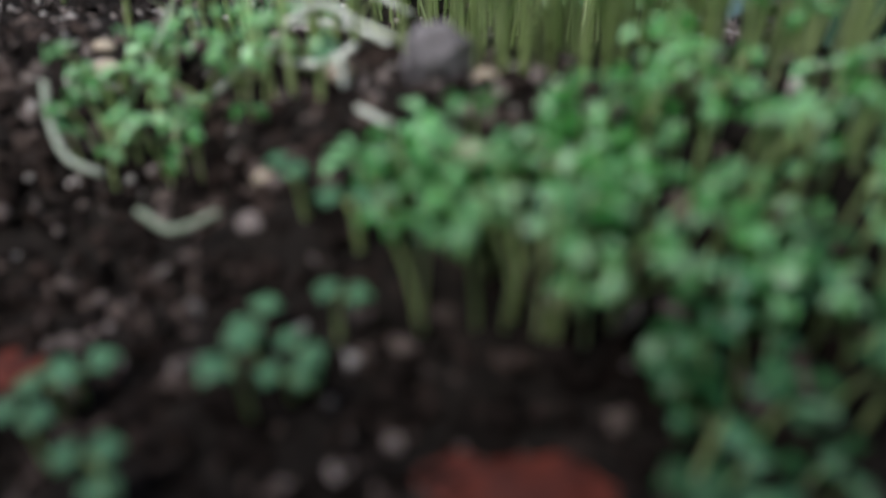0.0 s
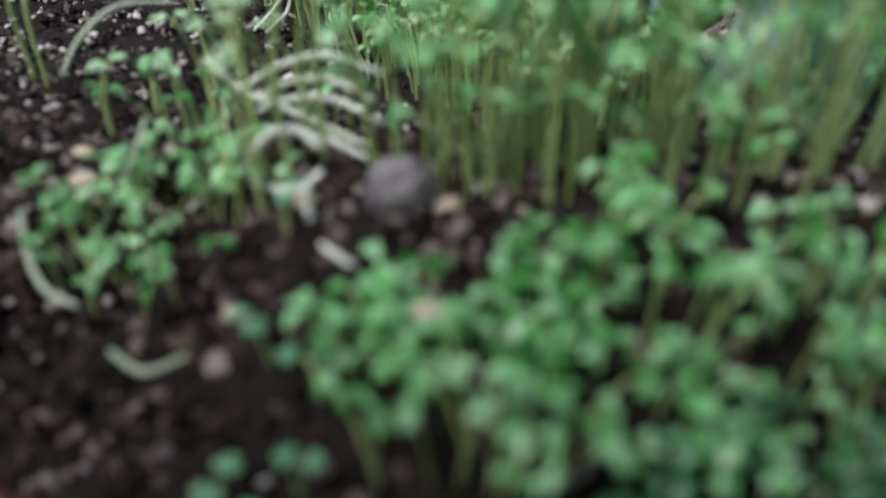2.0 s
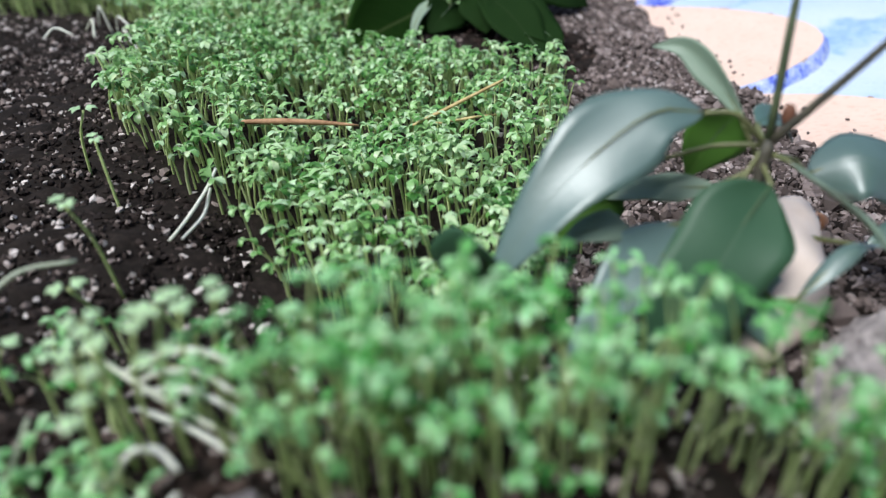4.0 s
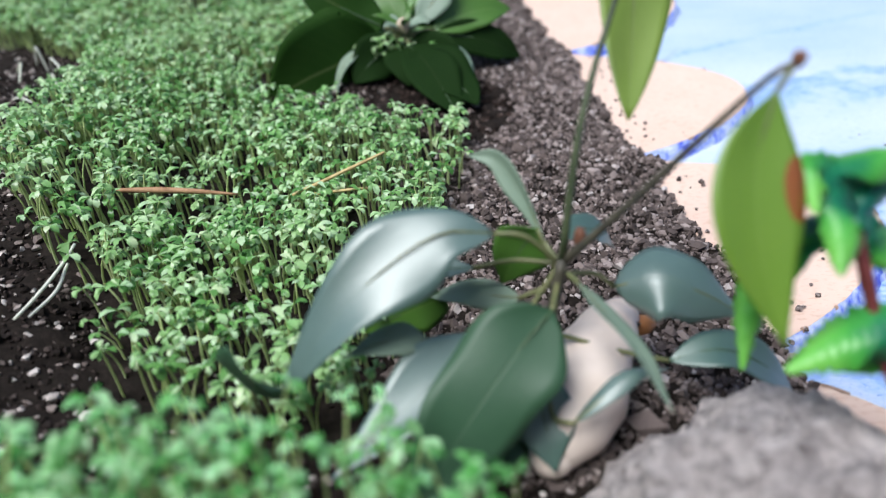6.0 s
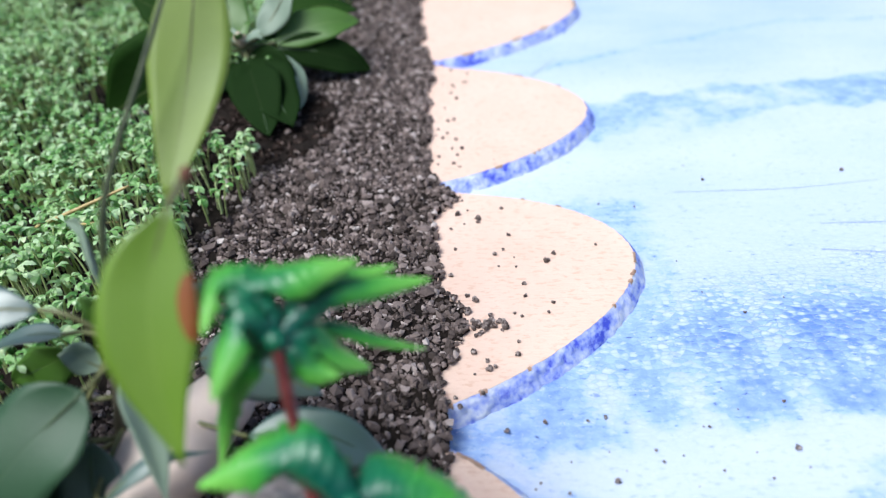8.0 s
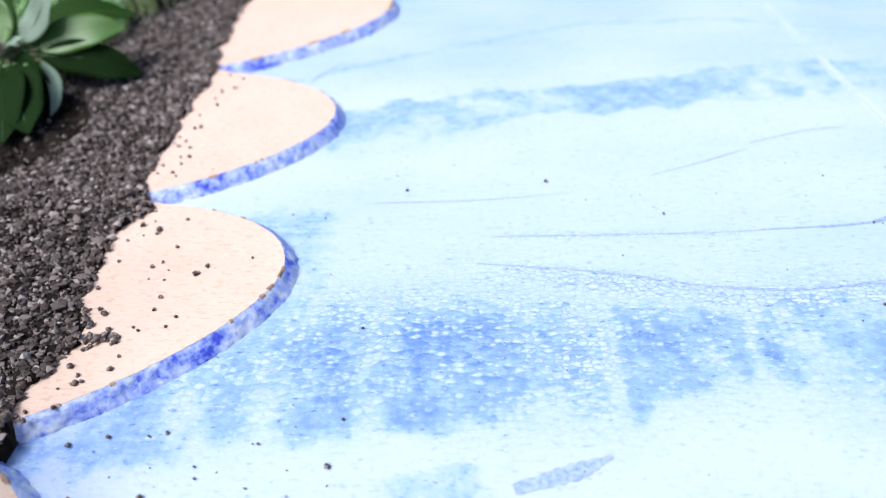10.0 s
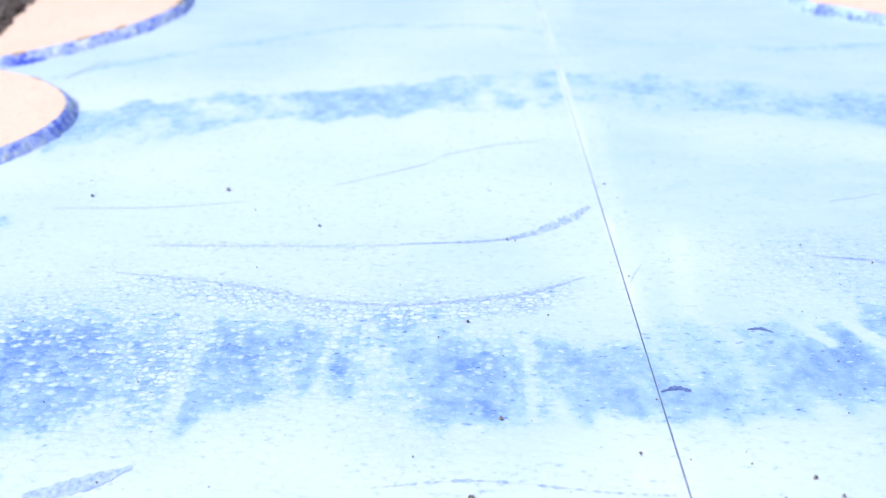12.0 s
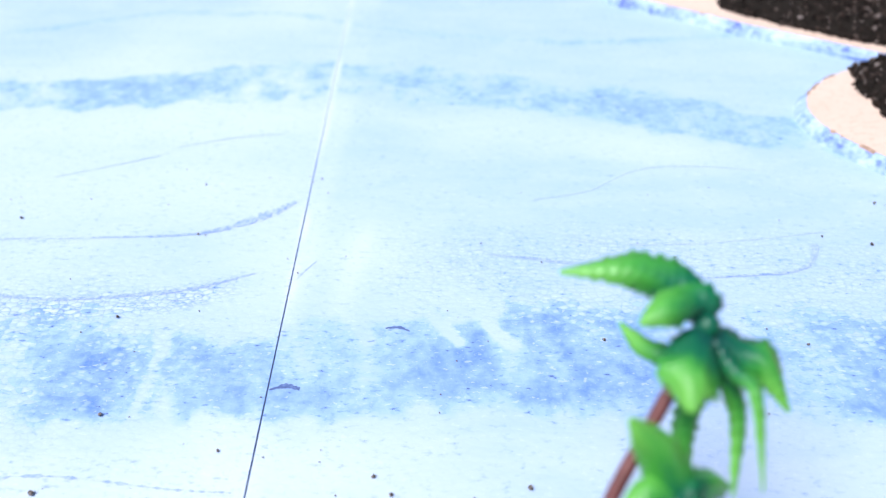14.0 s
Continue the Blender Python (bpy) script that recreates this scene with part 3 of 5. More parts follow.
    cobalt = np.maximum(cobalt, band(x, y, c5, 0.028, 0.014) * 0.5 * ss(0.52, 0.4, x))
    # shade of blue along the foot of the sand plates
    cobalt = np.maximum(cobalt, 0.5 * band(x, y, 0.40, 0.10, 0.03) * ss(0.36, 0.31, x))
    lip = np.exp(-((x - SEAM(y) - 0.001) / 0.0032) ** 2) * np.clip(0.3 + 0.9 * value_noise(x, y, 0.03, 20), 0, 1) * ss(0.36, 0.42, y)
    cobalt = cobalt * (1 - 0.9 * lip)
    wash = 0.55 + 0.35 * value_noise(x, y * 1.6, 0.12, 15) - 0.45 * np.exp(-((y - c1 + 0.075) / 0.03) ** 2) - 0.35 * np.exp(-((y - c2 + 0.07) / 0.03) ** 2)
    wash = wash - 0.32 * np.exp(-((x - 0.812 - 0.1 * (y - 0.44)) / 0.009) ** 2) * ss(0.37, 0.40, y) * ss(0.49, 0.46, y)
    wash = wash + 0.3 * ss(0.70, 0.80, y) + 0.25 * ss(0.778, 0.79, x) + 0.25 * ss(0.80, 0.98, x)
    wash = wash - 0.9 * lip
    rough = np.exp(-((y - c1 - 0.018) / 0.050) ** 2) * np.clip(0.60 + 0.8 * value_noise(x, y, 0.06, 16), 0, 1) * (1 - 0.8 * ss(0.62, 0.72, x) * (1 - ss(0.82, 0.9, x))) * 0.85 + 0.05
    rough = rough * (1 - 0.4 * ss(0.72, 0.82, x))
    rough = np.maximum(rough, 0.45 * band(x, y, c1 + 0.085, 0.030, 0.025) * ss(0.80, 0.88, x))
    # a chain of beads below the long thin strokes
    chain = np.interp(x, (0.40, 0.43, 0.50, 0.535, 0.57, 0.623, 0.70, 0.746), (0.43, 0.426, 0.417, 0.410, 0.401, 0.397, 0.407, 0.424))
    rough = np.maximum(rough, 1.0 * band(x, y, chain - 0.008, 0.011, 0.006) * ss(0.42, 0.47, x) * ss(0.75, 0.72, x))
    rough = np.maximum(rough, 0.55 * band(x, y, 0.455, 0.004, 0.003) * ss(0.43, 0.46, x) * ss(0.63, 0.60, x))
    return np.clip(np.stack([cobalt, wash, rough], -1), 0, 1)


def foam_board(name, left, right, y0, y1, label, step=0.003):
    """A thick slab whose sides follow left(y) and right(y), with its paint stored on the top."""
    ys = np.arange(y0, y1 + 1e-6, step)
    nx = int(round((right(0.4) - left(0.4)) / step))
    u = np.linspace(0, 1, nx + 1)
    X = left(ys)[:, None] * (1 - u) + right(ys)[:, None] * u
    Y = np.repeat(ys[:, None], nx + 1, 1)
    Z = 0.0001 * value_noise(X, Y, 0.15, 21)
    rows, cols = X.shape
    top = np.stack([X, Y, Z], -1).reshape(-1, 3)
    idx = np.arange(rows * cols).reshape(rows, cols)
    quads = np.stack([idx[:-1, :-1], idx[:-1, 1:], idx[1:, 1:], idx[1:, :-1]], -1).reshape(-1, 4)
    ring = np.concatenate([idx[0, :], idx[1:, -1], idx[-1, -2::-1], idx[-2:0:-1, 0]])
    low = top[ring].copy()
    low[:, 2] = -0.030
    n0 = len(top)
    nxt = np.roll(np.arange(len(ring)), -1)
    sides = np.stack([n0 + np.arange(len(ring)), n0 + nxt, ring[nxt], ring], -1)
    me = mesh_np(name, np.concatenate([top, low]), np.concatenate([quads, sides]), [WATER, FOAM_CUT], np.r_[np.zeros(len(quads)), np.ones(len(sides))], smooth=False)
    att = me.attributes.new("paint", "FLOAT_COLOR", "POINT")
    p = paint_amount(top[:, 0], top[:, 1])
    rgba = np.ones((len(me.vertices), 4), np.float32)
    rgba[:n0, :3] = p
    rgba[n0:, :3] = (0.4, 0.5, 0.3)
    att.data.foreach_set("color", rgba.ravel())
    return tagged(new(name, me), label, "foam board")


west = foam_board("foam_board", lambda y: 0.10 + 0 * y, lambda y: SEAM(y) - 0.0002 - 0.0006 * ss(0.70, 0.35, y), -0.06, 1.25, "white foam board brushed with light and cobalt blue water paint")
east = foam_board("foam_board", lambda y: SEAM(y) + 0.0002, lambda y: 1.62 + 0 * y, -0.06, 1.25, "white foam board brushed with pale blue water paint")
base_bm = box(-0.85, 0.0995, -0.06, 1.25, -0.030, -0.0005)
base_me = bpy.data.meshes.new("base_panel")
base_bm.to_mesh(base_me)
base_bm.free()
base_me.materials.append(FOAM_CUT)
tagged(new("base_panel", base_me), "plain foam board buried under the soil", "foam board")


def plate(name, outline, far, label, rim):
    """A cut-out of painted foam, PLATE thick, with a rounded, uneven blue edge."""
    dense = []
    for (ax, ay), (bx, by) in zip(outline, outline[1:] + outline[:1]):
        gap = math.dist((ax, ay), (bx, by))
        steps = max(1, int(gap / 0.0018)) if gap < 0.05 else 1
        for k in range(steps):
            x, y = ax + (bx - ax) * k / steps, ay + (by - ay) * k / steps
            j = 0.0010 if gap < 0.05 else 0.0
            dense.append((x + j * noise.noise(Vector((x * 260, y * 260, 1.7))), y))
    outline = dense
    pts = np.array(outline)
    ob = thing(name, label, "model shore")
    n = len(pts)
    area = np.sum(pts[:, 0] * np.roll(pts[:, 1], -1) - np.roll(pts[:, 0], -1) * pts[:, 1])
    if area < 0:
        pts = pts[::-1]
    t = np.roll(pts, -1, 0) - np.roll(pts, 1, 0)
    nrm = np.stack([t[:, 1], -t[:, 0]], -1) / np.maximum(np.linalg.norm(t, axis=1), 1e-9)[:, None]
    bm = bmesh.new()
    shore = [(x, y) for x, y in outline if abs(x - far) > 1e-6]
    rows = [(bm.verts.new((x, y, PLATE)), bm.verts.new((far, y, PLATE))) for x, y in shore]
    for (p, q), (u, v) in zip(rows, rows[1:]):
        bm.faces.new((p, u, v, q))
    bmesh.ops.recalc_face_normals(bm, faces=bm.faces[:])
    if bm.faces[0].normal.z < 0:
        bmesh.ops.reverse_faces(bm, faces=bm.faces[:])
    part("painted_top", bm, SAND, ob)
    bm = bmesh.new()
    rings = []
    for level in range(9):
        h = level / 8
        z = PLATE - 0.0002 - (PLATE + 0.0002) * h
        q = []
        for (x, y), (nx, ny) in zip(pts, nrm):
            # beads of foam stand out of the cut, the more the lower
            out = 0.0075 * h ** 0.7
            near = noise.voronoi(Vector((x + nx * out, y + ny * out, z)) / 0.0046)[0][0]
            out += (0.0022 * (0.55 - near) + 0.0012 * noise.noise(Vector((x * 90, y * 90, z * 90)))) * min(1.0, h * 4)
            q.append((x + nx * out, y + ny * out))
        rings.append([bm.verts.new((x, y, z)) for x, y in q])
    for a, b in zip(rings, rings[1:]):
        for k in range(n):
            bm.faces.new((a[k], b[k], b[(k + 1) % n], a[(k + 1) % n]))
    part("painted_edge", bm, rim, ob, "cobalt blue painted cut edge")
    bm = bmesh.new()
    last = None
    for (x, y), (nx, ny) in zip(pts, nrm):
        w = 0.0045 * (noise.noise(Vector((x * 45, y * 45, 4.0))) + 0.6 * noise.noise(Vector((x * 240, y * 240, 9.0))) - 0.12)
        if w < 0.0004 or abs(x - far) < 0.3:
            last = None
            continue
        row = [bm.verts.new((x + nx * a, y + ny * a, z)) for a, z in ((0.0014, PLATE - 0.0016), (0.0009, PLATE + 0.0006), (-w, PLATE + 0.0004))]
        if last:
            for a in (0, 1):
                bm.faces.new((last[a], last[a + 1], row[a + 1], row[a]))
        last = row
    tagged(part("torn_lip", bm, LIP, ob, "brown torn foam along the edge"), kind="stuff")
    return ob


def lobe(x0, bulge, y0, y1, count=44, skew=1.2, power=0.85):
    out = []
    for k in range(count):
        s = k / count
        out.append((x0 + bulge * math.sin(math.pi * s ** skew) ** power, y0 + (y1 - y0) * s))
    return out


west_line = [(0.16, -0.055), (0.16, 0.015)] + lobe(0.150, 0.100, 0.02, 0.274, 60, 1.3, 0.6) + lobe(0.150, 0.152, 0.280, 0.490, 60, 1.5, 0.42) + lobe(0.150, 0.150, 0.499, 0.722, 60, 1.19, 0.56) + lobe(0.150, 0.172, 0.735, 1.03, 60, 1.2, 0.62) + [(0.17, 1.02), (0.17, 1.22), (-0.82, 1.22), (-0.82, -0.055)]
plate("sand_plate", west_line, -0.82, "peach-painted foam shore with a scalloped edge, partly under soil", RIM)
east_line = [(1.58, 1.22), (1.03, 1.22)] + lobe(1.08, -0.075, 1.18, 0.99) + lobe(1.05, -0.01, 0.99, 0.86, 20) + [(1.078, 0.853), (1.108, 0.832), (1.134, 0.817)] + [(1.173, 0.790), (1.23, 0.758), (1.281, 0.728)] + lobe(1.285, -0.112, 0.716, 0.50, skew=0.85) + lobe(1.285, -0.09, 0.50, 0.31) + [(1.285, 0.30), (1.58, 0.30)]
plate("sand_plate", east_line, 1.58, "peach-painted foam shore with dark soil heaped on it", EAST_RIM)


def grid_mesh(name, x0, x1, y0, y1, step, height, mats):
    xs, ys = np.arange(x0, x1, step), np.arange(y0, y1, step)
    X, Y = np.meshgrid(xs, ys)
    Z = height(X, Y)
    rows, cols = X.shape
    idx = np.arange(rows * cols).reshape(rows, cols)
    quads = np.stack([idx[:-1, :-1], idx[:-1, 1:], idx[1:, 1:], idx[1:, :-1]], -1).reshape(-1, 4)
    return mesh_np(name, np.stack([X, Y, Z], -1).reshape(-1, 3), quads, mats)


def crumbly(x, y):
    return soil_height(x, y) + 0.0032 * np.maximum(value_noise(x, y, 0.011, 6), -0.3) + 0.0016 * value_noise(x, y, 0.0055, 7)


tagged(new("ground", grid_mesh("ground", -0.80, 0.215, -0.052, 1.20, 0.004, crumbly, [SOIL])), "dark brown crumbly potting soil", "soil", kind="structure")


def east_height(x, y):
    edge = np.interp(y, (0.55, 0.60, 0.66, 0.70, 0.716, 0.735, 0.757, 0.79, 0.828, 0.865, 1.0), (1.24, 1.225, 1.22, 1.235, 1.292, 1.298, 1.250, 1.193, 1.147, 1.145, 1.15))
    inside = ss(0.0, 0.05, x - edge - 0.006 * value_noise(x, y, 0.02, 31)) * ss(0.57, 0.60, y)
    # a narrow inlet of bare plate between the two heaps
    return np.where(inside > 0.02, PLATE + 0.020 * inside + 0.003 * value_noise(x, y, 0.02, 32) * inside, -0.012)


tagged(new("ground", grid_mesh("ground", 1.10, 1.58, 0.55, 1.20, 0.004, east_height, [SOIL])), "dark soil heaped on the opposite shore", "soil", kind="structure")


# ---- stuff: soil grains ----
ICO_V, ICO_F = None, None
bm = bmesh.new()
bmesh.ops.create_icosphere(bm, subdivisions=1, radius=1)
ICO_V = np.array([v.co[:] for v in bm.verts])
ICO_F = np.array([[v.index for v in f.verts] for f in bm.faces])
bm.free()


def grains(name, pos, size, seed, label, mat=GRAIN):
    r = np.random.RandomState(seed)
    n = len(pos)
    v = ICO_V[None] * r.uniform(0.45, 1.5, (n, len(ICO_V), 1)) * size[:, None, None] * r.uniform(0.5, 1.3, (n, 1, 3))
    a = r.uniform(0, 2 * np.pi, n)
    c, s = np.cos(a)[:, None], np.sin(a)[:, None]
    x, y = v[..., 0] * c - v[..., 1] * s, v[..., 0] * s + v[..., 1] * c
    v = np.stack([x, y, v[..., 2]], -1) + pos[:, None, :]
    f = (ICO_F[None] + (np.arange(n) * len(ICO_V))[:, None, None]).reshape(-1, 3)
    ob = new(name, mesh_np(name, v.reshape(-1, 3), f, [mat], smooth=False))
    return tagged(ob, label, "soil", kind="stuff")


def scatter(n, x0, x1, y0, y1, seed, keep):
    r = np.random.RandomState(seed)
    x, y = r.uniform(x0, x1, n), r.uniform(y0, y1, n)
    k = keep(x, y, r.uniform(0, 1, n))
    return x[k], y[k], r


def in_bed(x, y):
    """Where the main bed of cress grows."""
    wob = 0.010 * value_noise(x, y, 0.03, 41)
    left = np.interp(y, (0.20, 0.24, 0.302, 0.392, 0.445, 0.509, 0.56, 0.65, 0.70, 0.75, 0.80, 0.90, 1.2), (-0.10, -0.135, -0.161, -0.238, -0.267, -0.282, -0.276, -0.297, -0.325, -0.400, -0.52, -0.66, -0.76)) + wob
    right = np.interp(y, (0.20, 0.28, 0.30, 0.388, 0.449, 0.563, 0.70, 0.9, 1.2), (-0.015, -0.02, 0.0, 0.012, 0.026, 0.028, 0.02, 0.05, 0.06)) + wob
    return (x > left) & (x < right) & (y > np.interp(x, (-0.17, -0.13, -0.10, -0.05, 0.0), (0.290, 0.255, 0.228, 0.205, 0.215)) + wob) & (y < 1.17) & (np.hypot((x - 0.010) / 0.075, (y - 0.585) / 0.068) > 1) & (np.hypot(x + 0.235, y - 0.83) > 0.028) & (np.hypot((x + 0.018) / 0.036, (y - 0.214) / 0.024) > 1) & (np.hypot((x + 0.080) / 0.062, (y - 0.612) / 0.045) > 1)


def in_front(x, y):
    """The tall tuft nearer to the viewer."""
    wob = 0.008 * value_noise(x, y, 0.025, 42)
    back = np.interp(x, (-0.15, -0.10, -0.02, 0.02, 0.06), (0.162, 0.176, 0.166, 0.148, 0.140)) + wob
    front = np.interp(x, (-0.15, -0.12, -0.07, 0.0, 0.06), (0.152, 0.134, 0.130, 0.126, 0.108)) + wob
    return (x > -0.150 + wob) & (x < 0.058) & (y < back) & (y > front)


x, y, r = scatter(56000, -0.02, 0.20, -0.05, 1.15, 51, lambda x, y, u: (x < soil_edge(y) + 0.004) & (~in_bed(x, y) | (u < 0.15)) & ((y > 0.20) | (x > 0.11)) & (np.hypot((x - 0.005) / 0.080, (y - 0.59) / 0.075) > 1))
grains("soil_grains", np.stack([x, y, crumbly(x, y) + 0.0003], -1), np.minimum(0.0032, r.lognormal(np.log(0.00145), 0.42, len(x))), 52, "loose dark soil grains along the shore")
x, y, r = scatter(52000, -0.62, 0.11, 0.0, 0.80, 53, lambda x, y, u: (~in_bed(x, y) | (u < 0.12)) & ((x < -0.02) | (y < 0.20)) & ((y > 0.12) | (x < -0.28) | (u < 0.10)))
grains("soil_grains", np.stack([x, y, soil_height(x, y) + 0.0005], -1), np.minimum(0.0026, r.lognormal(np.log(0.0014), 0.42, len(x))), 54, "loose black soil grains with pale grit", WET_GRAIN)
x, y, r = scatter(20000, 1.12, 1.50, 0.57, 1.10, 55, lambda x, y, u: east_height(x, y) > PLATE)
grains("soil_grains", np.stack([x, y, east_height(x, y) + 0.0005], -1), r.lognormal(np.log(0.0014), 0.35, len(x)), 56, "loose dark soil grains on the opposite shore", LUMP)


x, y, r = scatter(6500, -0.29, 0.02, -0.04, 0.22, 157, lambda x, y, u: u < np.where(x < -0.10, 1.0, 0.5))
grains("soil_lumps", np.stack([x, y, soil_height(x, y) + 0.0008], -1), np.minimum(0.0034, r.lognormal(np.log(0.0022), 0.36, len(x))), 58, "coarse brown lumps of bark and soil", LUMP)
x, y, r = scatter(500, 0.0, 0.20, 0.20, 1.05, 71, lambda x, y, u: (x < soil_edge(y) + 0.003) & ~in_bed(x, y) & (u < 0.35 + 0.5 * ss(0.12, 0.0, soil_edge(y) - x)))
grains("soil_clumps", np.stack([x, y, crumbly(x, y) + 0.0008], -1), r.lognormal(np.log(0.0032), 0.25, len(x)), 72, "clumps of damp brown soil along the shore")
# ellipse of darker soil paints the shade below the laurel cutting
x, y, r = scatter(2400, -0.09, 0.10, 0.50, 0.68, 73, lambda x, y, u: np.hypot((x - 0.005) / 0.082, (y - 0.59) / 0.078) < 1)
grains("soil_lumps", np.stack([x, y, soil_height(x, y) + 0.0005], -1), r.lognormal(np.log(0.0017), 0.35, len(x)), 74, "soil coloured dark to stand for the shade of the laurel cutting", LUMP)
# ---- stuff: cress ----
def cress(name, x, y, z, height, lean, head, seed, label, leaf=None):
    """Many seedlings in one mesh: a thin bent stem and two three-lobed seed leaves each."""
    r = np.random.RandomState(seed)
    n = len(x)
    base = np.stack([x, y, z], -1)
    ang = r.uniform(0, 2 * np.pi, n)
    bend = np.stack([np.cos(ang), np.sin(ang), 0 * ang], -1) * (lean * r.uniform(0.1, 1.0, n))[:, None]
    ts = np.array([0.0, 0.3, 0.6, 0.85, 1.0])
    spine = base[:, None] + bend[:, None] * (ts ** 2)[None, :, None] + np.array([0, 0, 1.0]) * (height[:, None] * (ts - 0.12 * ts ** 3))[..., None]
    rad = 0.00055 * (head / 0.0045)[:, None] * np.array([1.15, 1.0, 0.9, 0.8, 0.7])
    sv = []
    for k in range(3):
        w = 2 * np.pi * k / 3
        sv.append(spine + rad[..., None] * np.array([np.cos(w), np.sin(w), 0]))
    sv = np.stack(sv, 2).reshape(n, 15, 3)
    sf = np.array([[a * 3 + k, a * 3 + (k + 1) % 3, a * 3 + 3 + (k + 1) % 3, a * 3 + 3 + k] for a in range(4) for k in range(3)])
    tri = np.concatenate([sf[:, [0, 1, 2]], sf[:, [0, 2, 3]]])
    verts, faces, mats = [sv.reshape(-1, 3)], [(tri[None] + (np.arange(n) * 15)[:, None, None]).reshape(-1, 3)], [np.zeros(n * len(tri))]
    count = n * 15
    tip = spine[:, -1]
    turn = r.uniform(0, 2 * np.pi, n)
    # leaflet: along, across, up, for a length of one
    shape = np.array([[0, 0, 0], [0.42, -0.27, 0.10], [0.42, 0, 0.04], [0.42, 0.27, 0.10], [0.80, -0.26, -0.04], [0.82, 0, -0.08], [0.80, 0.26, -0.04], [1.02, 0, -0.26]])
    lf = np.array([[0, 2, 1], [0, 3, 2], [1, 2, 5], [1, 5, 4], [2, 3, 6], [2, 6, 5], [4, 5, 7], [5, 6, 7]])
    for pair in (0, 1):
        for lobe_turn, size in ((0.0, 1.0), (0.85, 0.8), (-0.85, 0.8)):
            a = turn + pair * np.pi + r.uniform(-0.25, 0.25, n)
            out = np.stack([np.cos(a), np.sin(a), 0 * a], -1)
            start = tip + out * (head * 0.35)[:, None] + np.array([0, 0, 1.0]) * (head * 0.18)[:, None]
            b = a + lobe_turn + r.uniform(-0.2, 0.2, n)
            fwd = np.stack([np.cos(b), np.sin(b), 0 * b], -1)
            side = np.stack([-np.sin(b), np.cos(b), 0 * b], -1)
            droop = r.uniform(-1.05, 0.30, n)
            f3 = fwd * np.cos(droop)[:, None] + np.array([0, 0, 1.0]) * np.sin(droop)[:, None]
            u3 = -fwd * np.sin(droop)[:, None] + np.array([0, 0, 1.0]) * np.cos(droop)[:, None]
            s = (head * size * r.uniform(0.8, 1.15, n))[:, None, None]
            v = start[:, None] + s * (shape[None, :, :1] * f3[:, None] + shape[None, :, 1:2] * side[:, None] + shape[None, :, 2:] * u3[:, None])
            v[:, 0] = tip
            verts.append(v.reshape(-1, 3))
            faces.append((lf[None] + (np.arange(n) * 8)[:, None, None]).reshape(-1, 3) + count)
            mats.append(np.ones(n * len(lf)))
            count += n * 8
    me = mesh_np(name, np.concatenate(verts), np.concatenate(faces), [CRESS_STEM, leaf or CRESS_LEAF], np.concatenate(mats))
    return tagged(new(name, me), label, "cress", kind="stuff")


x, y, r = scatter(23500, -0.76, 0.07, 0.19, 1.17, 61, lambda x, y, u: in_bed(x, y) & (u < np.interp(y, (0.2, 0.27, 0.3, 0.6, 0.9), (0.42, 0.55, 0.70, 0.80, 0.72)) * (0.85 + 0.35 * value_noise(x, y, 0.03, 45))))
edge = value_noise(x, y, 0.05, 43)
cress("cress_bed", x, y, soil_height(x, y), r.uniform(0.024, 0.041, len(x)) + 0.006 * edge, np.full(len(x), 0.010), r.uniform(0.0048, 0.0074, len(x)), 62, "dense carpet of fresh green cress seedlings on soil")
x, y, r = scatter(2600, -0.17, 0.07, 0.09, 0.20, 63, lambda x, y, u: in_front(x, y) & (u < np.interp(x, (-0.10, -0.03, 0.0, 0.05), (0.36, 0.27, 0.24, 0.32))))
cress("cress_tuft", x, y, soil_height(x, y), 0.016 + 0.060 * r.beta(1.9, 1.4, len(x)) * np.interp(x, (-0.15, -0.12, 0.0, 0.06), (0.85, 1.0, 1.0, 0.8)), np.full(len(x), 0.020), r.uniform(0.0044, 0.0064, len(x)), 64, "tall tuft of cress seedlings with pale stems", TUFT_LEAF)
patch = lambda x, y, u: (x > -0.152 + 0.02 * value_noise(x, y, 0.02, 44)) & (u < 0.62 - 0.40 * ss(-0.06, 0.0, x)) & ((y > 0.084) | (x > -0.098 + 0.012 * value_noise(x, y, 0.02, 46))) & (value_noise(x, y, 0.022, 47) > -0.30) & (np.hypot((x + 0.108) / 0.020, (y - 0.118) / 0.012) > 1)
x, y, r = scatter(560, -0.17, 0.05, 0.058, 0.122, 65, patch)
cress("cress_patch", x, y, soil_height(x, y), r.uniform(0.012, 0.026, len(x)) + 0.010 * ss(-0.11, -0.07, x) * r.uniform(0, 1, len(x)), np.full(len(x), 0.010), r.uniform(0.0040, 0.0060, len(x)), 66, "low patch of bright young cress on dark soil", TUFT_LEAF)
# nearest strip of the patch: shade put into a darker leaf colour
x, y, r = scatter(620, -0.17, 0.05, -0.03, 0.066, 165, patch)
cress("cress_patch", x, y, soil_height(x, y), r.uniform(0.010, 0.024, len(x)), np.full(len(x), 0.008), r.uniform(0.0048, 0.0074, len(x)), 166, "low patch of broad-leaved young cress, coloured dark for the near shade", NEAR_SHADE_LEAF)
x, y, r = scatter(60, -0.158, -0.100, 0.040, 0.090, 75, lambda x, y, u: np.hypot((x + 0.127) / 0.024, (y - 0.069) / 0.013) < 1)
cress("cress_tuft", x, y, soil_height(x, y), r.uniform(0.020, 0.036, len(x)), np.full(len(x), 0.014), r.uniform(0.0046, 0.0064, len(x)), 76, "small upright clump of cress above dark soil", TUFT_LEAF)
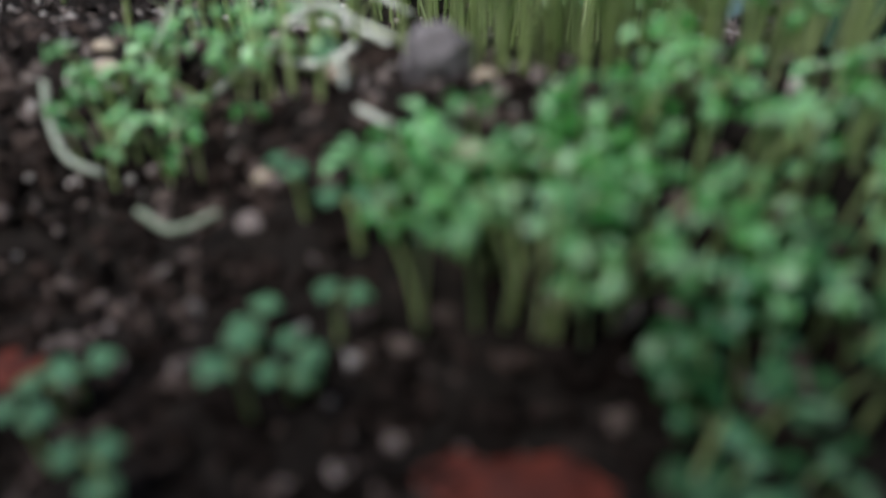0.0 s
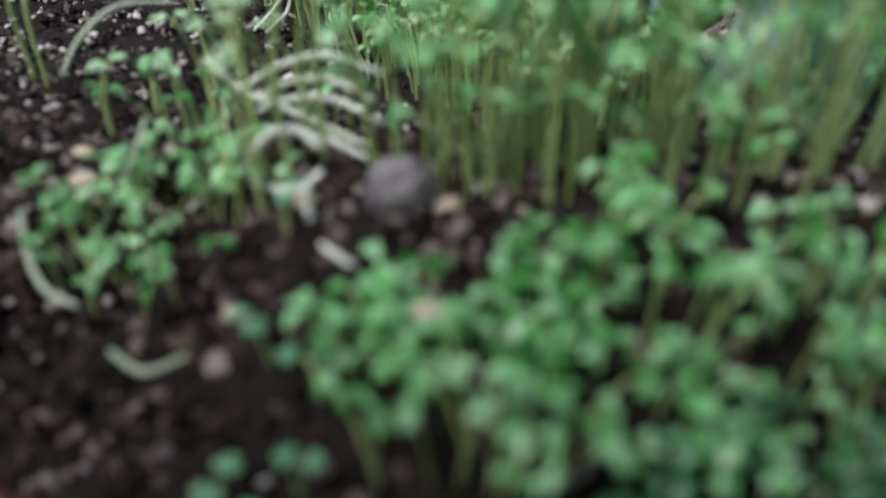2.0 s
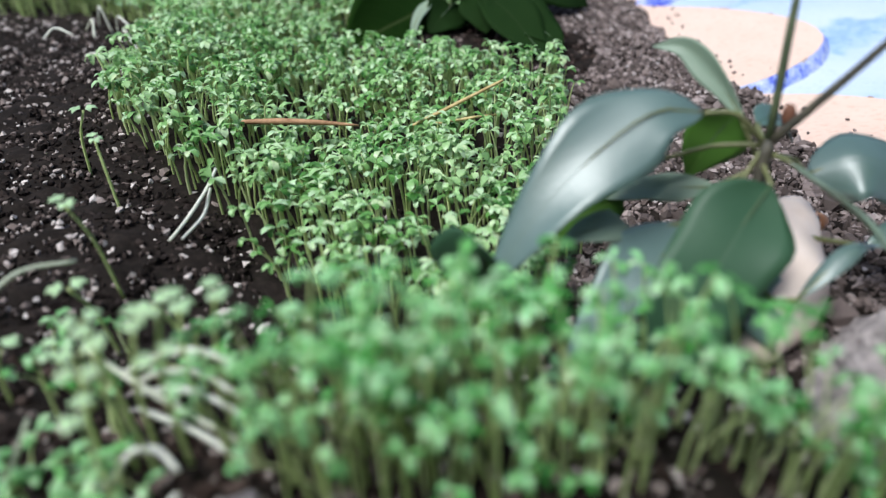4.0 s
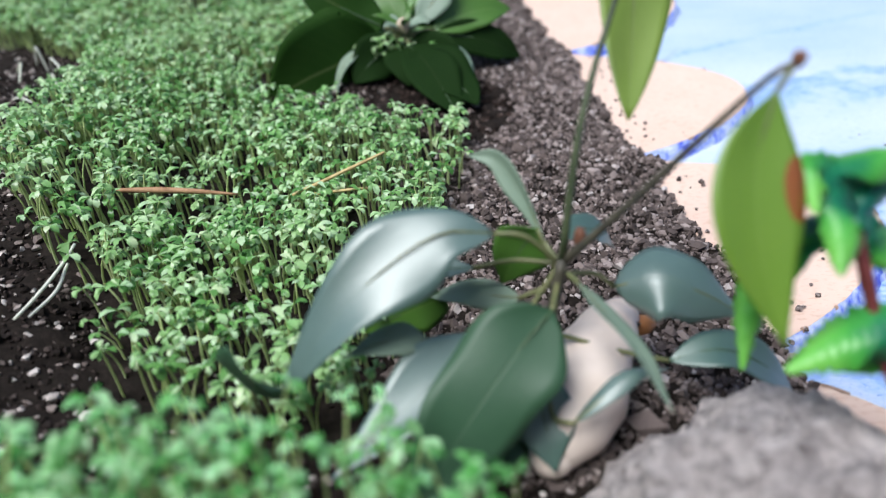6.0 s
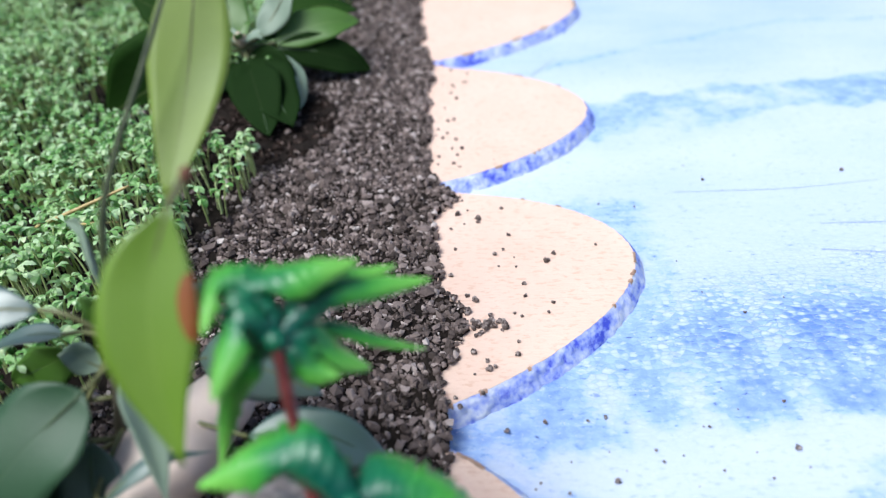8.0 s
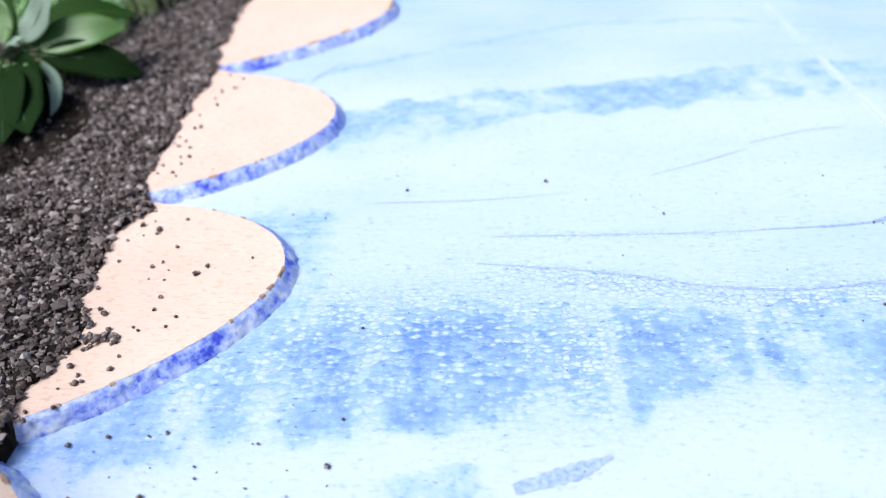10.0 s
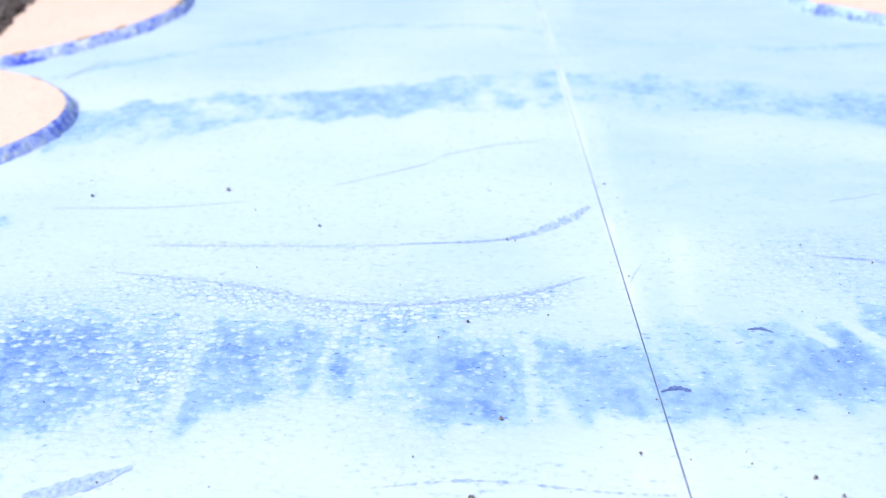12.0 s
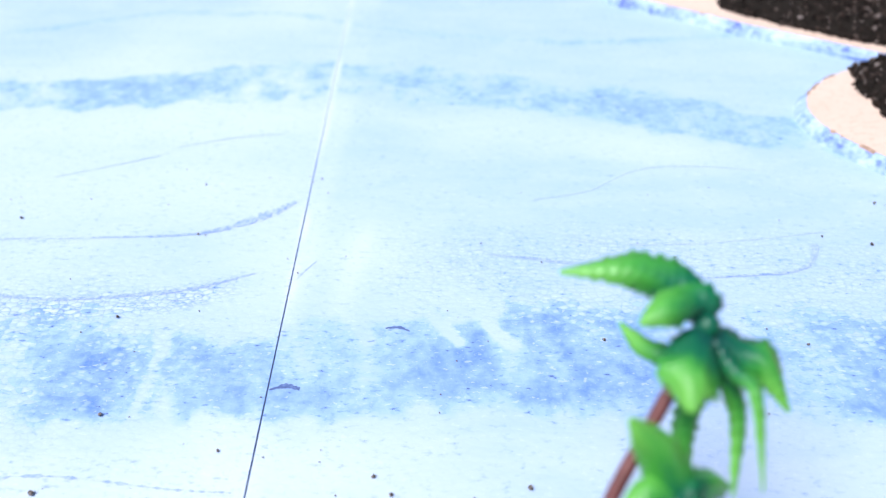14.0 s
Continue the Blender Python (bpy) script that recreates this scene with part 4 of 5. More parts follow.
x, y, r = scatter(120, -0.240, -0.165, 0.10, 0.17, 67, lambda x, y, u: np.hypot((x + 0.203) / 0.034, (y - 0.142) / 0.024) < 1)
cress("cress_patch", x, y, soil_height(x, y), r.uniform(0.010, 0.026, len(x)), np.full(len(x), 0.012), r.uniform(0.0038, 0.0056, len(x)), 68, "small clump of young cress on black soil", TUFT_LEAF)
x, y, r = scatter(90, -0.170, -0.095, 0.078, 0.118, 77, lambda x, y, u: np.hypot((x + 0.122) / 0.030, (y - 0.088) / 0.013) < 1)
cress("cress_patch", x, y, soil_height(x, y), r.uniform(0.012, 0.022, len(x)), np.full(len(x), 0.010), r.uniform(0.0050, 0.0072, len(x)), 78, "low patch of pale young cress beside the pebble", TUFT_LEAF)
x, y, r = scatter(26, -0.235, -0.14, 0.16, 0.245, 69, lambda x, y, u: np.hypot((x + 0.186) / 0.045, (y - 0.204) / 0.03) < 1)
cress("cress_tuft", x, y, soil_height(x, y), r.uniform(0.016, 0.038, len(x)), np.full(len(x), 0.018), r.uniform(0.0042, 0.0058, len(x)), 70, "loose leaning cress seedlings beside the tuft", TUFT_LEAF)



# ---- the broad-leaved sprigs ----
def add_leaf(parent, petiole, pts, width, up, mat, label="", fold=0.22, wave=0.12, shape=0.8, seed=0, stalk=0.0011, point=1.1):
    """One leaf of a sprig: the blade with its midrib, and the stalk that carries it."""
    leaf = part("leaf", blade(pts, width, up, fold, wave, shape=shape, seed=seed, point=point), mat, parent, label)
    line = bezier(pts, 9)
    sink = Vector(up).normalized() * 0.0004
    part("midrib", tube([Vector(p) - sink for p in line], (stalk * 0.6, stalk * 0.3, 0.0002), 14, 5), RIB if mat in (LEAF_DARK, LEAF_NO_SHEEN, LEAF_MID, LEAF_BUSH_SHADED, LEAF_CANOPY) else PETIOLE, leaf)
    if petiole:
        part("petiole", tube([*petiole, pts[0]], (stalk, stalk), 10, 6), PETIOLE, leaf)
    return leaf


ground_z = float(soil_height(0.047, 0.233))
sprig = thing("laurel_sprig", "laurel sprig with glossy dark green leaves stuck in the soil", "sprig", at=(0, 0, 0))
part("stem", tube([(0.046, 0.232, ground_z - 0.012), (0.048, 0.235, 0.045), (0.053, 0.242, 0.075), (0.058, 0.250, 0.103)], (0.0034, 0.0028, 0.0026), 16, 8), TWIG, sprig)
part("twig", tube([(0.058, 0.250, 0.102), (0.063, 0.262, 0.147), (0.071, 0.277, 0.172), (0.081, 0.293, 0.194), (0.093, 0.318, 0.224), (0.099, 0.336, 0.238)], (0.0018, 0.0013, 0.0011, 0.001), 20, 7), GREEN_TWIG, sprig, "slender green twig")
part("twig", tube([(0.058, 0.250, 0.101), (0.078, 0.242, 0.131), (0.096, 0.235, 0.159), (0.113, 0.229, 0.184), (0.1195, 0.226, 0.190)], (0.0020, 0.0015, 0.0012, 0.0010), 18, 7), TWIG, sprig)
part("cut_tip", lump(0.0022, (1, 1, 1.3), 0.3, 2, 3), BUD, sprig, "dry reddish twig end").location = (0.1195, 0.226, 0.191)
part("bud", lump(0.0034, (0.8, 0.8, 1.5), 0.3, 2, 4), BUD, sprig, "dry brown bud").location = (0.065, 0.252, 0.112)
fork = (0.057, 0.250, 0.101)
add_leaf(sprig, [fork, (0.043, 0.250, 0.115)], [(0.031, 0.252, 0.116), (0.006, 0.246, 0.120), (-0.027, 0.235, 0.099), (-0.060, 0.227, 0.057)], 0.034, (-0.45, -0.66, 0.72), LEAF_PAINTED_SHEEN, "long glossy arching leaf with a wavy edge", 0.06, 0.26, 0.98, 1, point=1.0)
add_leaf(sprig, [(0.056, 0.246, 0.094)], [(0.051, 0.229, 0.095), (0.032, 0.214, 0.082), (0.011, 0.197, 0.060), (-0.008, 0.180, 0.034)], 0.041, (-0.15, -1.0, 0.75), LEAF_NO_SHEEN, "broad leaf hanging forward, coloured darker as turned from the sky", 0.06, 0.20, 0.72, 2, point=0.84)
add_leaf(sprig, [fork], [(0.037, 0.240, 0.071), (0.010, 0.226, 0.068), (-0.012, 0.210, 0.060), (-0.036, 0.190, 0.052)], 0.031, (-0.25, -0.55, 0.9), LEAF_PAINTED_SHEEN, "", 0.15, 0.14, 0.7, 3)
add_leaf(sprig, [(0.054, 0.25, 0.090)], [(0.042, 0.254, 0.081), (0.030, 0.262, 0.077), (0.018, 0.271, 0.072), (0.004, 0.279, 0.064)], 0.0135, (-0.25, -0.5, 0.85), LEAF_PALE, "", 0.10, 0.10, 0.8, 4, point=0.8)
add_leaf(sprig, [], [(0.012, 0.277, 0.065), (0.000, 0.280, 0.058), (-0.012, 0.281, 0.051), (-0.029, 0.282, 0.042)], 0.023, (0.0, -1.0, 0.25), LEAF_MID, "curled end of a leaf showing its green underside", 0.15, 0.10, 0.75, 19, point=0.6)
add_leaf(sprig, [(0.050, 0.243, 0.075), (0.020, 0.241, 0.072)], [(0.003, 0.239, 0.074), (-0.007, 0.236, 0.078), (-0.018, 0.233, 0.079), (-0.030, 0.229, 0.077)], 0.014, (-0.25, -0.5, 0.85), LEAF_PALE, "", 0.10, 0.15, 0.8, 16)
add_leaf(sprig, [fork, (0.040, 0.258, 0.098)], [(0.024, 0.265, 0.090), (0.010, 0.268, 0.088), (-0.004, 0.267, 0.085), (-0.018, 0.263, 0.078)], 0.012, (-0.2, -0.1, 1.0), LEAF_DARK, "", 0.12, 0.12, 0.8, 17)
add_leaf(sprig, [fork], [(0.052, 0.258, 0.106), (0.045, 0.275, 0.119), (0.036, 0.289, 0.128), (0.024, 0.297, 0.127)], 0.0115, (-0.9, -0.25, 0.35), LEAF_PALE, "narrow pale-backed leaf", 0.35, 0.1, 0.9, 5)
add_leaf(sprig, [(0.056, 0.253, 0.095)], [(0.050, 0.262, 0.110), (0.046, 0.266, 0.101), (0.041, 0.268, 0.090), (0.036, 0.270, 0.076)], 0.026, (-0.4, -1.0, 0.1), LEAF_MID, "mid-green upright leaf lit through", 0.15, 0.05, 0.8, 6)
add_leaf(sprig, [(0.060, 0.25, 0.096), (0.074, 0.256, 0.090)], [(0.083, 0.258, 0.081), (0.100, 0.252, 0.089), (0.118, 0.248, 0.083), (0.137, 0.246, 0.071)], 0.034, (-0.16, -0.50, 0.85), LEAF_PAINTED_SHEEN, "leaf folded along its midrib", -0.32, 0.18, 0.7, 7, point=0.9)
add_leaf(sprig, [(0.060, 0.249, 0.097)], [(0.063, 0.241, 0.098), (0.072, 0.226, 0.092), (0.082, 0.210, 0.084), (0.090, 0.194, 0.073)], 0.014, (0.75, -0.35, 0.6), LEAF_PALE, "", 0.25, 0.1, 0.8, 8)
add_leaf(sprig, [fork], [(0.062, 0.268, 0.101), (0.072, 0.276, 0.100), (0.082, 0.281, 0.093), (0.090, 0.284, 0.082)], 0.016, (0.3, -0.3, 1.0), LEAF_DARK, "", 0.15, 0.1, 0.8, 9)
add_leaf(sprig, [(0.052, 0.238, 0.062), (0.050, 0.212, 0.056)], [(0.056, 0.203, 0.060), (0.068, 0.207, 0.070), (0.082, 0.213, 0.075), (0.097, 0.220, 0.069)], 0.008, (-0.35, -0.35, 1.0), LEAF_PAINTED_SHEEN, "low leaf curling over the stone", -0.35, 0.15, 0.8, 10)
add_leaf(sprig, [(0.054, 0.244, 0.070), (0.080, 0.242, 0.060)], [(0.104, 0.237, 0.056), (0.127, 0.238, 0.060), (0.150, 0.237, 0.047), (0.172, 0.238, 0.018)], 0.021, (0.1, -0.3, 1.0), LEAF_DARK, "long leaf bent down behind the stone", 0.15, 0.15, 0.8, 11)
add_leaf(sprig, [(0.050, 0.238, 0.055)], [(0.045, 0.226, 0.068), (0.046, 0.216, 0.058), (0.048, 0.206, 0.048), (0.050, 0.198, 0.038)], 0.026, (0.1, -0.8, 0.6), LEAF_DARK, "", 0.1, 0.1, 0.8, 12)
add_leaf(sprig, [(0.050, 0.238, 0.055)], [(0.042, 0.230, 0.056), (0.032, 0.216, 0.050), (0.024, 0.204, 0.044), (0.018, 0.192, 0.038)], 0.028, (-0.1, -0.8, 0.6), LEAF_NO_SHEEN, "", 0.1, 0.1, 0.8, 13)
add_leaf(sprig, [(0.099, 0.336, 0.238)], [(0.0985, 0.338, 0.232), (0.095, 0.322, 0.207), (0.091, 0.302, 0.180), (0.085, 0.273, 0.151)], 0.0315, (0.05, -1.0, 0.55), LEAF_LIGHT, "yellow-green leaf hanging from the twig", 0.12, 0.05, 0.95, 14, point=0.85)
add_leaf(sprig, [(0.118, 0.226, 0.188)], [(0.113, 0.222, 0.183), (0.106, 0.210, 0.164), (0.106, 0.196, 0.143), (0.113, 0.179, 0.117)], 0.0305, (0.10, -1.0, 0.35), LEAF_BITTEN, "yellow-green leaf with a rust-red bite on its edge", 0.14, 0.05, 0.9, 15)

bush = thing("laurel_bush", "laurel cutting with broad leaves behind the cress, shade painted into the inner ones", "sprig")
node = (-0.008, 0.665, 0.060)
part("stem", tube([(0.002, 0.668, float(soil_height(0.0, 0.66)) - 0.01), (-0.004, 0.667, 0.040), node], (0.0045, 0.0038, 0.0032), 12, 8), TWIG, bush)
part("bud", lump(0.006, (1, 1, 1.2), 0.4, 2, 6), SEED, bush, "pale bud").location = (node[0], node[1] - 0.004, node[2] + 0.010)
# spine, width, side that it shows, surface, what sets it apart
# inner and front leaves carry the hollow's shade in their colour
BUSH_LEAVES = [
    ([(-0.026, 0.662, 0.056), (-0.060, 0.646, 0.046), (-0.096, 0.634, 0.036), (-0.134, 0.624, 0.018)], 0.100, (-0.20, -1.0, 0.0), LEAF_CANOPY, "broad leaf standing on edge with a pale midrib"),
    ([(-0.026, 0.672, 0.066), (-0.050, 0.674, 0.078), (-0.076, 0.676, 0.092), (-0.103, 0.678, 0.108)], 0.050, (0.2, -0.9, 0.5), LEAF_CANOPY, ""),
    ([(0.020, 0.672, 0.062), (0.046, 0.684, 0.069), (0.072, 0.694, 0.071), (0.095, 0.704, 0.068)], 0.036, (0.1, -0.7, 0.7), LEAF_MID, "mid-green leaf lit from above"),
    ([(0.020, 0.668, 0.058), (0.055, 0.674, 0.052), (0.083, 0.680, 0.040), (0.104, 0.686, 0.026)], 0.034, (0.3, -0.8, 0.5), LEAF_BUSH_SHADED, ""),
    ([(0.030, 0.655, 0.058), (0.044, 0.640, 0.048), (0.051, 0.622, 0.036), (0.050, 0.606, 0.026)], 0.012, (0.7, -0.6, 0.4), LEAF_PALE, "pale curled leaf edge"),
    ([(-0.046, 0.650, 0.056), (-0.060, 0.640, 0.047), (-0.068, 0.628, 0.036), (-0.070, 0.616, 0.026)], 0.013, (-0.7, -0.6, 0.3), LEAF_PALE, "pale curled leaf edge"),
    ([(-0.002, 0.655, 0.055), (0.017, 0.624, 0.050), (0.037, 0.592, 0.041), (0.052, 0.568, 0.030)], 0.048, (0.2, -0.6, 0.8), LEAF_BUSH_SHADED, ""),
    ([(-0.004, 0.654, 0.055), (0.010, 0.619, 0.050), (0.024, 0.583, 0.039), (0.034, 0.556, 0.028)], 0.044, (0.1, -0.6, 0.8), LEAF_BUSH_SHADED, ""),
    ([(-0.013, 0.661, 0.055), (-0.028, 0.650, 0.050), (-0.043, 0.639, 0.041), (-0.055, 0.630, 0.030)], 0.042, (-0.3, -1.0, 0.1), LEAF_BUSH_SHADED, ""),
    ([(-0.008, 0.660, 0.055), (-0.007, 0.645, 0.050), (-0.006, 0.630, 0.041), (-0.005, 0.618, 0.030)], 0.040, (0.0, -1.0, 0.1), LEAF_BUSH_SHADED, ""),
    ([(-0.003, 0.661, 0.055), (0.014, 0.647, 0.050), (0.032, 0.633, 0.041), (0.045, 0.622, 0.030)], 0.042, (0.3, -1.0, 0.1), LEAF_BUSH_SHADED, ""),
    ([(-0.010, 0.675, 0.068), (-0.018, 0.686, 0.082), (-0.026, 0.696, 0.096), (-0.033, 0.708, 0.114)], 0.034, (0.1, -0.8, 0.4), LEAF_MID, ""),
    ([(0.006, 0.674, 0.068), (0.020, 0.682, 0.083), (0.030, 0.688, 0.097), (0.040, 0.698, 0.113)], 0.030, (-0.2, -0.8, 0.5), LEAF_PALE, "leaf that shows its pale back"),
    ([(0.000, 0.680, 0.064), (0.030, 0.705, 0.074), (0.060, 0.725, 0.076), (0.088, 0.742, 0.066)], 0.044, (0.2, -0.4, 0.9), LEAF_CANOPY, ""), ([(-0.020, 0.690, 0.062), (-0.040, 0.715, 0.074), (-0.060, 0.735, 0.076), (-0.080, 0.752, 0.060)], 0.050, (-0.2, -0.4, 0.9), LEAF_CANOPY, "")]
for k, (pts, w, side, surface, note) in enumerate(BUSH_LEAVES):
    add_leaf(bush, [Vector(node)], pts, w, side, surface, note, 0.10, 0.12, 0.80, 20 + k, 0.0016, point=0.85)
# a star of narrow young leaves round the bud
for k in range(7):
    a = 0.4 + k * 0.9
    d = Vector((math.cos(a), 0.7 * math.sin(a), 0.35 + 0.25 * (k % 2)))
    o = Vector(node) + Vector((0, -0.003, 0.008))
    add_leaf(bush, None, [o, o + d * 0.010, o + d * 0.019, o + d * 0.027 - Vector((0, 0, 0.004))], 0.008, (0, -0.4, 1.0), (LEAF_PALE, LEAF_MID)[k % 2], "narrow young leaf" if k % 2 else "", 0.2, 0.1, 0.8, 50 + k, 0.0008)

sprout = thing("round_leaf_sprout", "single dark round leaf standing among the cress", "sprig")
rz = float(soil_height(-0.072, 0.232))
part("stem", tube([(-0.072, 0.236, rz - 0.005), (-0.070, 0.230, rz + 0.025), (-0.068, 0.224, 0.066)], (0.0012, 0.0009, 0.0008), 8, 6), PETIOLE, sprout)
part("leaf", blade([(-0.068, 0.224, 0.064), (-0.066, 0.218, 0.076), (-0.064, 0.211, 0.088), (-0.062, 0.204, 0.097)], 0.033, (-0.1, -0.8, 0.6), -0.2, 0.05, shape=0.75, point=0.6), LEAF_NO_SHEEN, sprout)


# ---- toy palms ----
def frond(pts, width, up, seed=0, pairs=13):
    """A moulded palm frond: a rib with webbed leaflets whose pointed tips notch both edges and droop."""
    rnd = random.Random(seed)
    rows = pairs * 2 + 1
    line = [Vector(p) for p in bezier(pts, rows)]
    bm = bmesh.new()
    layer = bm.loops.layers.uv.new("leaf")
    top, uvs = [], []
    for k in range(rows):
        v = k / (rows - 1)
        d = (line[min(k + 1, rows - 1)] - line[max(k - 1, 0)]).normalized()
        across = d.cross(Vector(up)).normalized()
        rise = across.cross(d).normalized()
        w = width * 0.5 * (0.10 + 1.05 * math.sin(math.pi * min(1.0, 0.14 + 0.86 * v ** 0.9)) ** 0.9)
        for u in (-1.0, -0.55, -0.2, 0.0, 0.2, 0.55, 1.0):
            edge = abs(u) == 1.0
            reach = abs(u) * w * ((1.06 if k % 2 else 0.90) * rnd.uniform(0.90, 1.10) if edge else 1.0)
            ahead = w * (0.62 * abs(u) ** 1.5 if k % 2 else 0.48 * abs(u))
            drop = 0.55 * w * abs(u) ** 1.6 - (0.10 * w if abs(u) == 0.2 else 0.0) + (0.05 * w if k % 2 and not edge else 0.0)
            top.append(bm.verts.new(line[k] + across * math.copysign(reach, u) + d * ahead - rise * drop))
            uvs.append((0.5 + u / 2, v))
    cols = 7
    quads = [(k * cols + j, k * cols + j + 1, (k + 1) * cols + j + 1, (k + 1) * cols + j) for k in range(rows - 1) for j in range(cols - 1)]
    for q in quads:
        f = bm.faces.new([top[i] for i in q])
        for loop, i in zip(f.loops, q):
            loop[layer].uv = uvs[i]
    bm.normal_update()
    low = [bm.verts.new(p.co - p.normal * 0.0009) for p in top]
    for q in quads:
        f = bm.faces.new([low[i] for i in reversed(q)])
        for loop, i in zip(f.loops, reversed(q)):
            loop[layer].uv = uvs[i]
    ring = list(range(cols)) + [k * cols + cols - 1 for k in range(1, rows)] + [(rows - 1) * cols + j for j in range(cols - 2, -1, -1)] + [k * cols for k in range(rows - 2, 0, -1)]
    for a, b in zip(ring, ring[1:] + ring[:1]):
        f = bm.faces.new((top[b], top[a], low[a], low[b]))
        for loop, i in zip(f.loops, (b, a, a, b)):
            loop[layer].uv = uvs[i]
    return bm


def toy_palm(trunk, radius, fronds, label):
    """A moulded palm: ringed trunk, crown knob and toothed, drooping fronds."""
    palm = thing("toy_palm", label, "toy tree", group="toy palms")
    line = bezier(trunk, 22)
    bm = tube(trunk, [radius * 1.25, radius * 1.05, radius], 44, 9)
    for v in bm.verts:
        # rings of old leaf scars
        j = min(range(22), key=lambda i: (Vector(line[i]) - v.co).length)
        v.co += (v.co - Vector(line[j])) * (0.08 if (j % 2) else -0.03)
    part("trunk", bm, TRUNK, palm, "red-brown plastic trunk")
    top = Vector(line[-1])
    part("crown", lump(radius * 1.9, (1, 1, 0.9), 0.25, 2, 9), FROND, palm, "dark teal crown knob").location = top
    x, y, z = trunk[0]
    bm = bmesh.new()
    bmesh.ops.create_cone(bm, cap_ends=True, segments=20, radius1=radius * 3.6, radius2=radius * 2.2, depth=0.004, matrix=Matrix.Translation((x, y, z + 0.0015)))
    part("foot", bm, TRUNK, palm)
    for k, (pts, w) in enumerate(fronds):
        d = Vector(pts[-1]) - top
        part("frond", frond([top, *pts], w, (d.x * 0.5, d.y * 0.5 - 0.012, max(0.03, abs(d.z))), seed=k), FROND, palm)
    return palm


toy_palm([(0.182, 0.110, PLATE + 0.001), (0.175, 0.126, 0.033), (0.160, 0.158, 0.075), (0.148, 0.184, 0.110), (0.1405, 0.206, 0.143)], 0.0021,
         [([(0.135, 0.213, 0.157), (0.151, 0.220, 0.160), (0.165, 0.226, 0.158)], 0.014), ([(0.155, 0.219, 0.151), (0.170, 0.227, 0.148), (0.187, 0.234, 0.143)], 0.011), ([(0.151, 0.223, 0.151), (0.160, 0.230, 0.149), (0.175, 0.238, 0.146)], 0.010),
          ([(0.150, 0.211, 0.142), (0.157, 0.210, 0.133), (0.167, 0.212, 0.124)], 0.013), ([(0.147, 0.205, 0.140), (0.152, 0.203, 0.134), (0.159, 0.203, 0.130)], 0.011), ([(0.132, 0.213, 0.157), (0.124, 0.210, 0.161), (0.122, 0.199, 0.153)], 0.012),
          ([(0.130, 0.215, 0.133), (0.117, 0.211, 0.116), (0.112, 0.197, 0.090)], 0.014), ([(0.133, 0.204, 0.152), (0.129, 0.193, 0.148), (0.126, 0.185, 0.140)], 0.011), ([(0.154, 0.219, 0.137), (0.170, 0.223, 0.126), (0.184, 0.227, 0.117)], 0.006), ([(0.131, 0.214, 0.139), (0.121, 0.216, 0.132), (0.115, 0.216, 0.125)], 0.011)],
         "tall toy palm with a red-brown trunk and green plastic fronds")
toy_palm([(0.202, 0.186, PLATE + 0.001), (0.194, 0.182, 0.030), (0.180, 0.177, 0.062), (0.164, 0.172, 0.107)], 0.0025,
         [([(0.147, 0.180, 0.119), (0.132, 0.182, 0.117), (0.115, 0.179, 0.108)], 0.018), ([(0.177, 0.176, 0.109), (0.194, 0.176, 0.102), (0.207, 0.168, 0.086)], 0.016), ([(0.172, 0.185, 0.108), (0.180, 0.189, 0.102), (0.184, 0.188, 0.094)], 0.010),
          ([(0.171, 0.167, 0.107), (0.176, 0.160, 0.103), (0.185, 0.154, 0.096)], 0.013), ([(0.155, 0.184, 0.107), (0.146, 0.190, 0.102), (0.137, 0.194, 0.094)], 0.012), ([(0.174, 0.178, 0.101), (0.189, 0.183, 0.090), (0.204, 0.184, 0.074)], 0.011)],
         "low toy palm with drooping two-tone green fronds")
toy_palm([(0.847, 0.072, 0.001), (0.864, 0.098, 0.020), (0.890, 0.138, 0.050), (0.932, 0.205, 0.103), (0.967, 0.251, 0.149)], 0.0023,
         [([(0.957, 0.259, 0.158), (0.941, 0.263, 0.164), (0.919, 0.264, 0.160)], 0.0135), ([(0.964, 0.252, 0.156), (0.953, 0.248, 0.161), (0.942, 0.242, 0.159)], 0.0125), ([(0.959, 0.247, 0.141), (0.949, 0.251, 0.138), (0.941, 0.260, 0.140)], 0.008), ([(0.962, 0.240, 0.150), (0.958, 0.230, 0.150), (0.957, 0.221, 0.143)], 0.018),
          ([(0.978, 0.246, 0.143), (0.987, 0.242, 0.141), (0.994, 0.232, 0.129)], 0.0135), ([(0.965, 0.240, 0.131), (0.963, 0.231, 0.115), (0.963, 0.216, 0.098)], 0.0085), ([(0.975, 0.240, 0.141), (0.981, 0.231, 0.138), (0.983, 0.211, 0.116)], 0.0055), ([(0.976, 0.243, 0.134), (0.981, 0.235, 0.121), (0.979, 0.217, 0.101)], 0.0075)],
         "toy palm with a leaning trunk over the blue board")
toy_palm([(0.985, 0.170, 0.001), (0.978, 0.178, 0.040), (0.968, 0.190, 0.080), (0.955, 0.205, 0.117)], 0.0024,
         [([(0.954, 0.207, 0.121), (0.947, 0.213, 0.134), (0.938, 0.218, 0.143)], 0.013), ([(0.954, 0.204, 0.119), (0.945, 0.204, 0.124), (0.936, 0.200, 0.123)], 0.011), ([(0.962, 0.212, 0.116), (0.972, 0.218, 0.110), (0.980, 0.222, 0.100)], 0.011), ([(0.958, 0.196, 0.114), (0.964, 0.186, 0.108), (0.968, 0.176, 0.098)], 0.011)],
         "low toy palm beside the leaning one on the blue board")

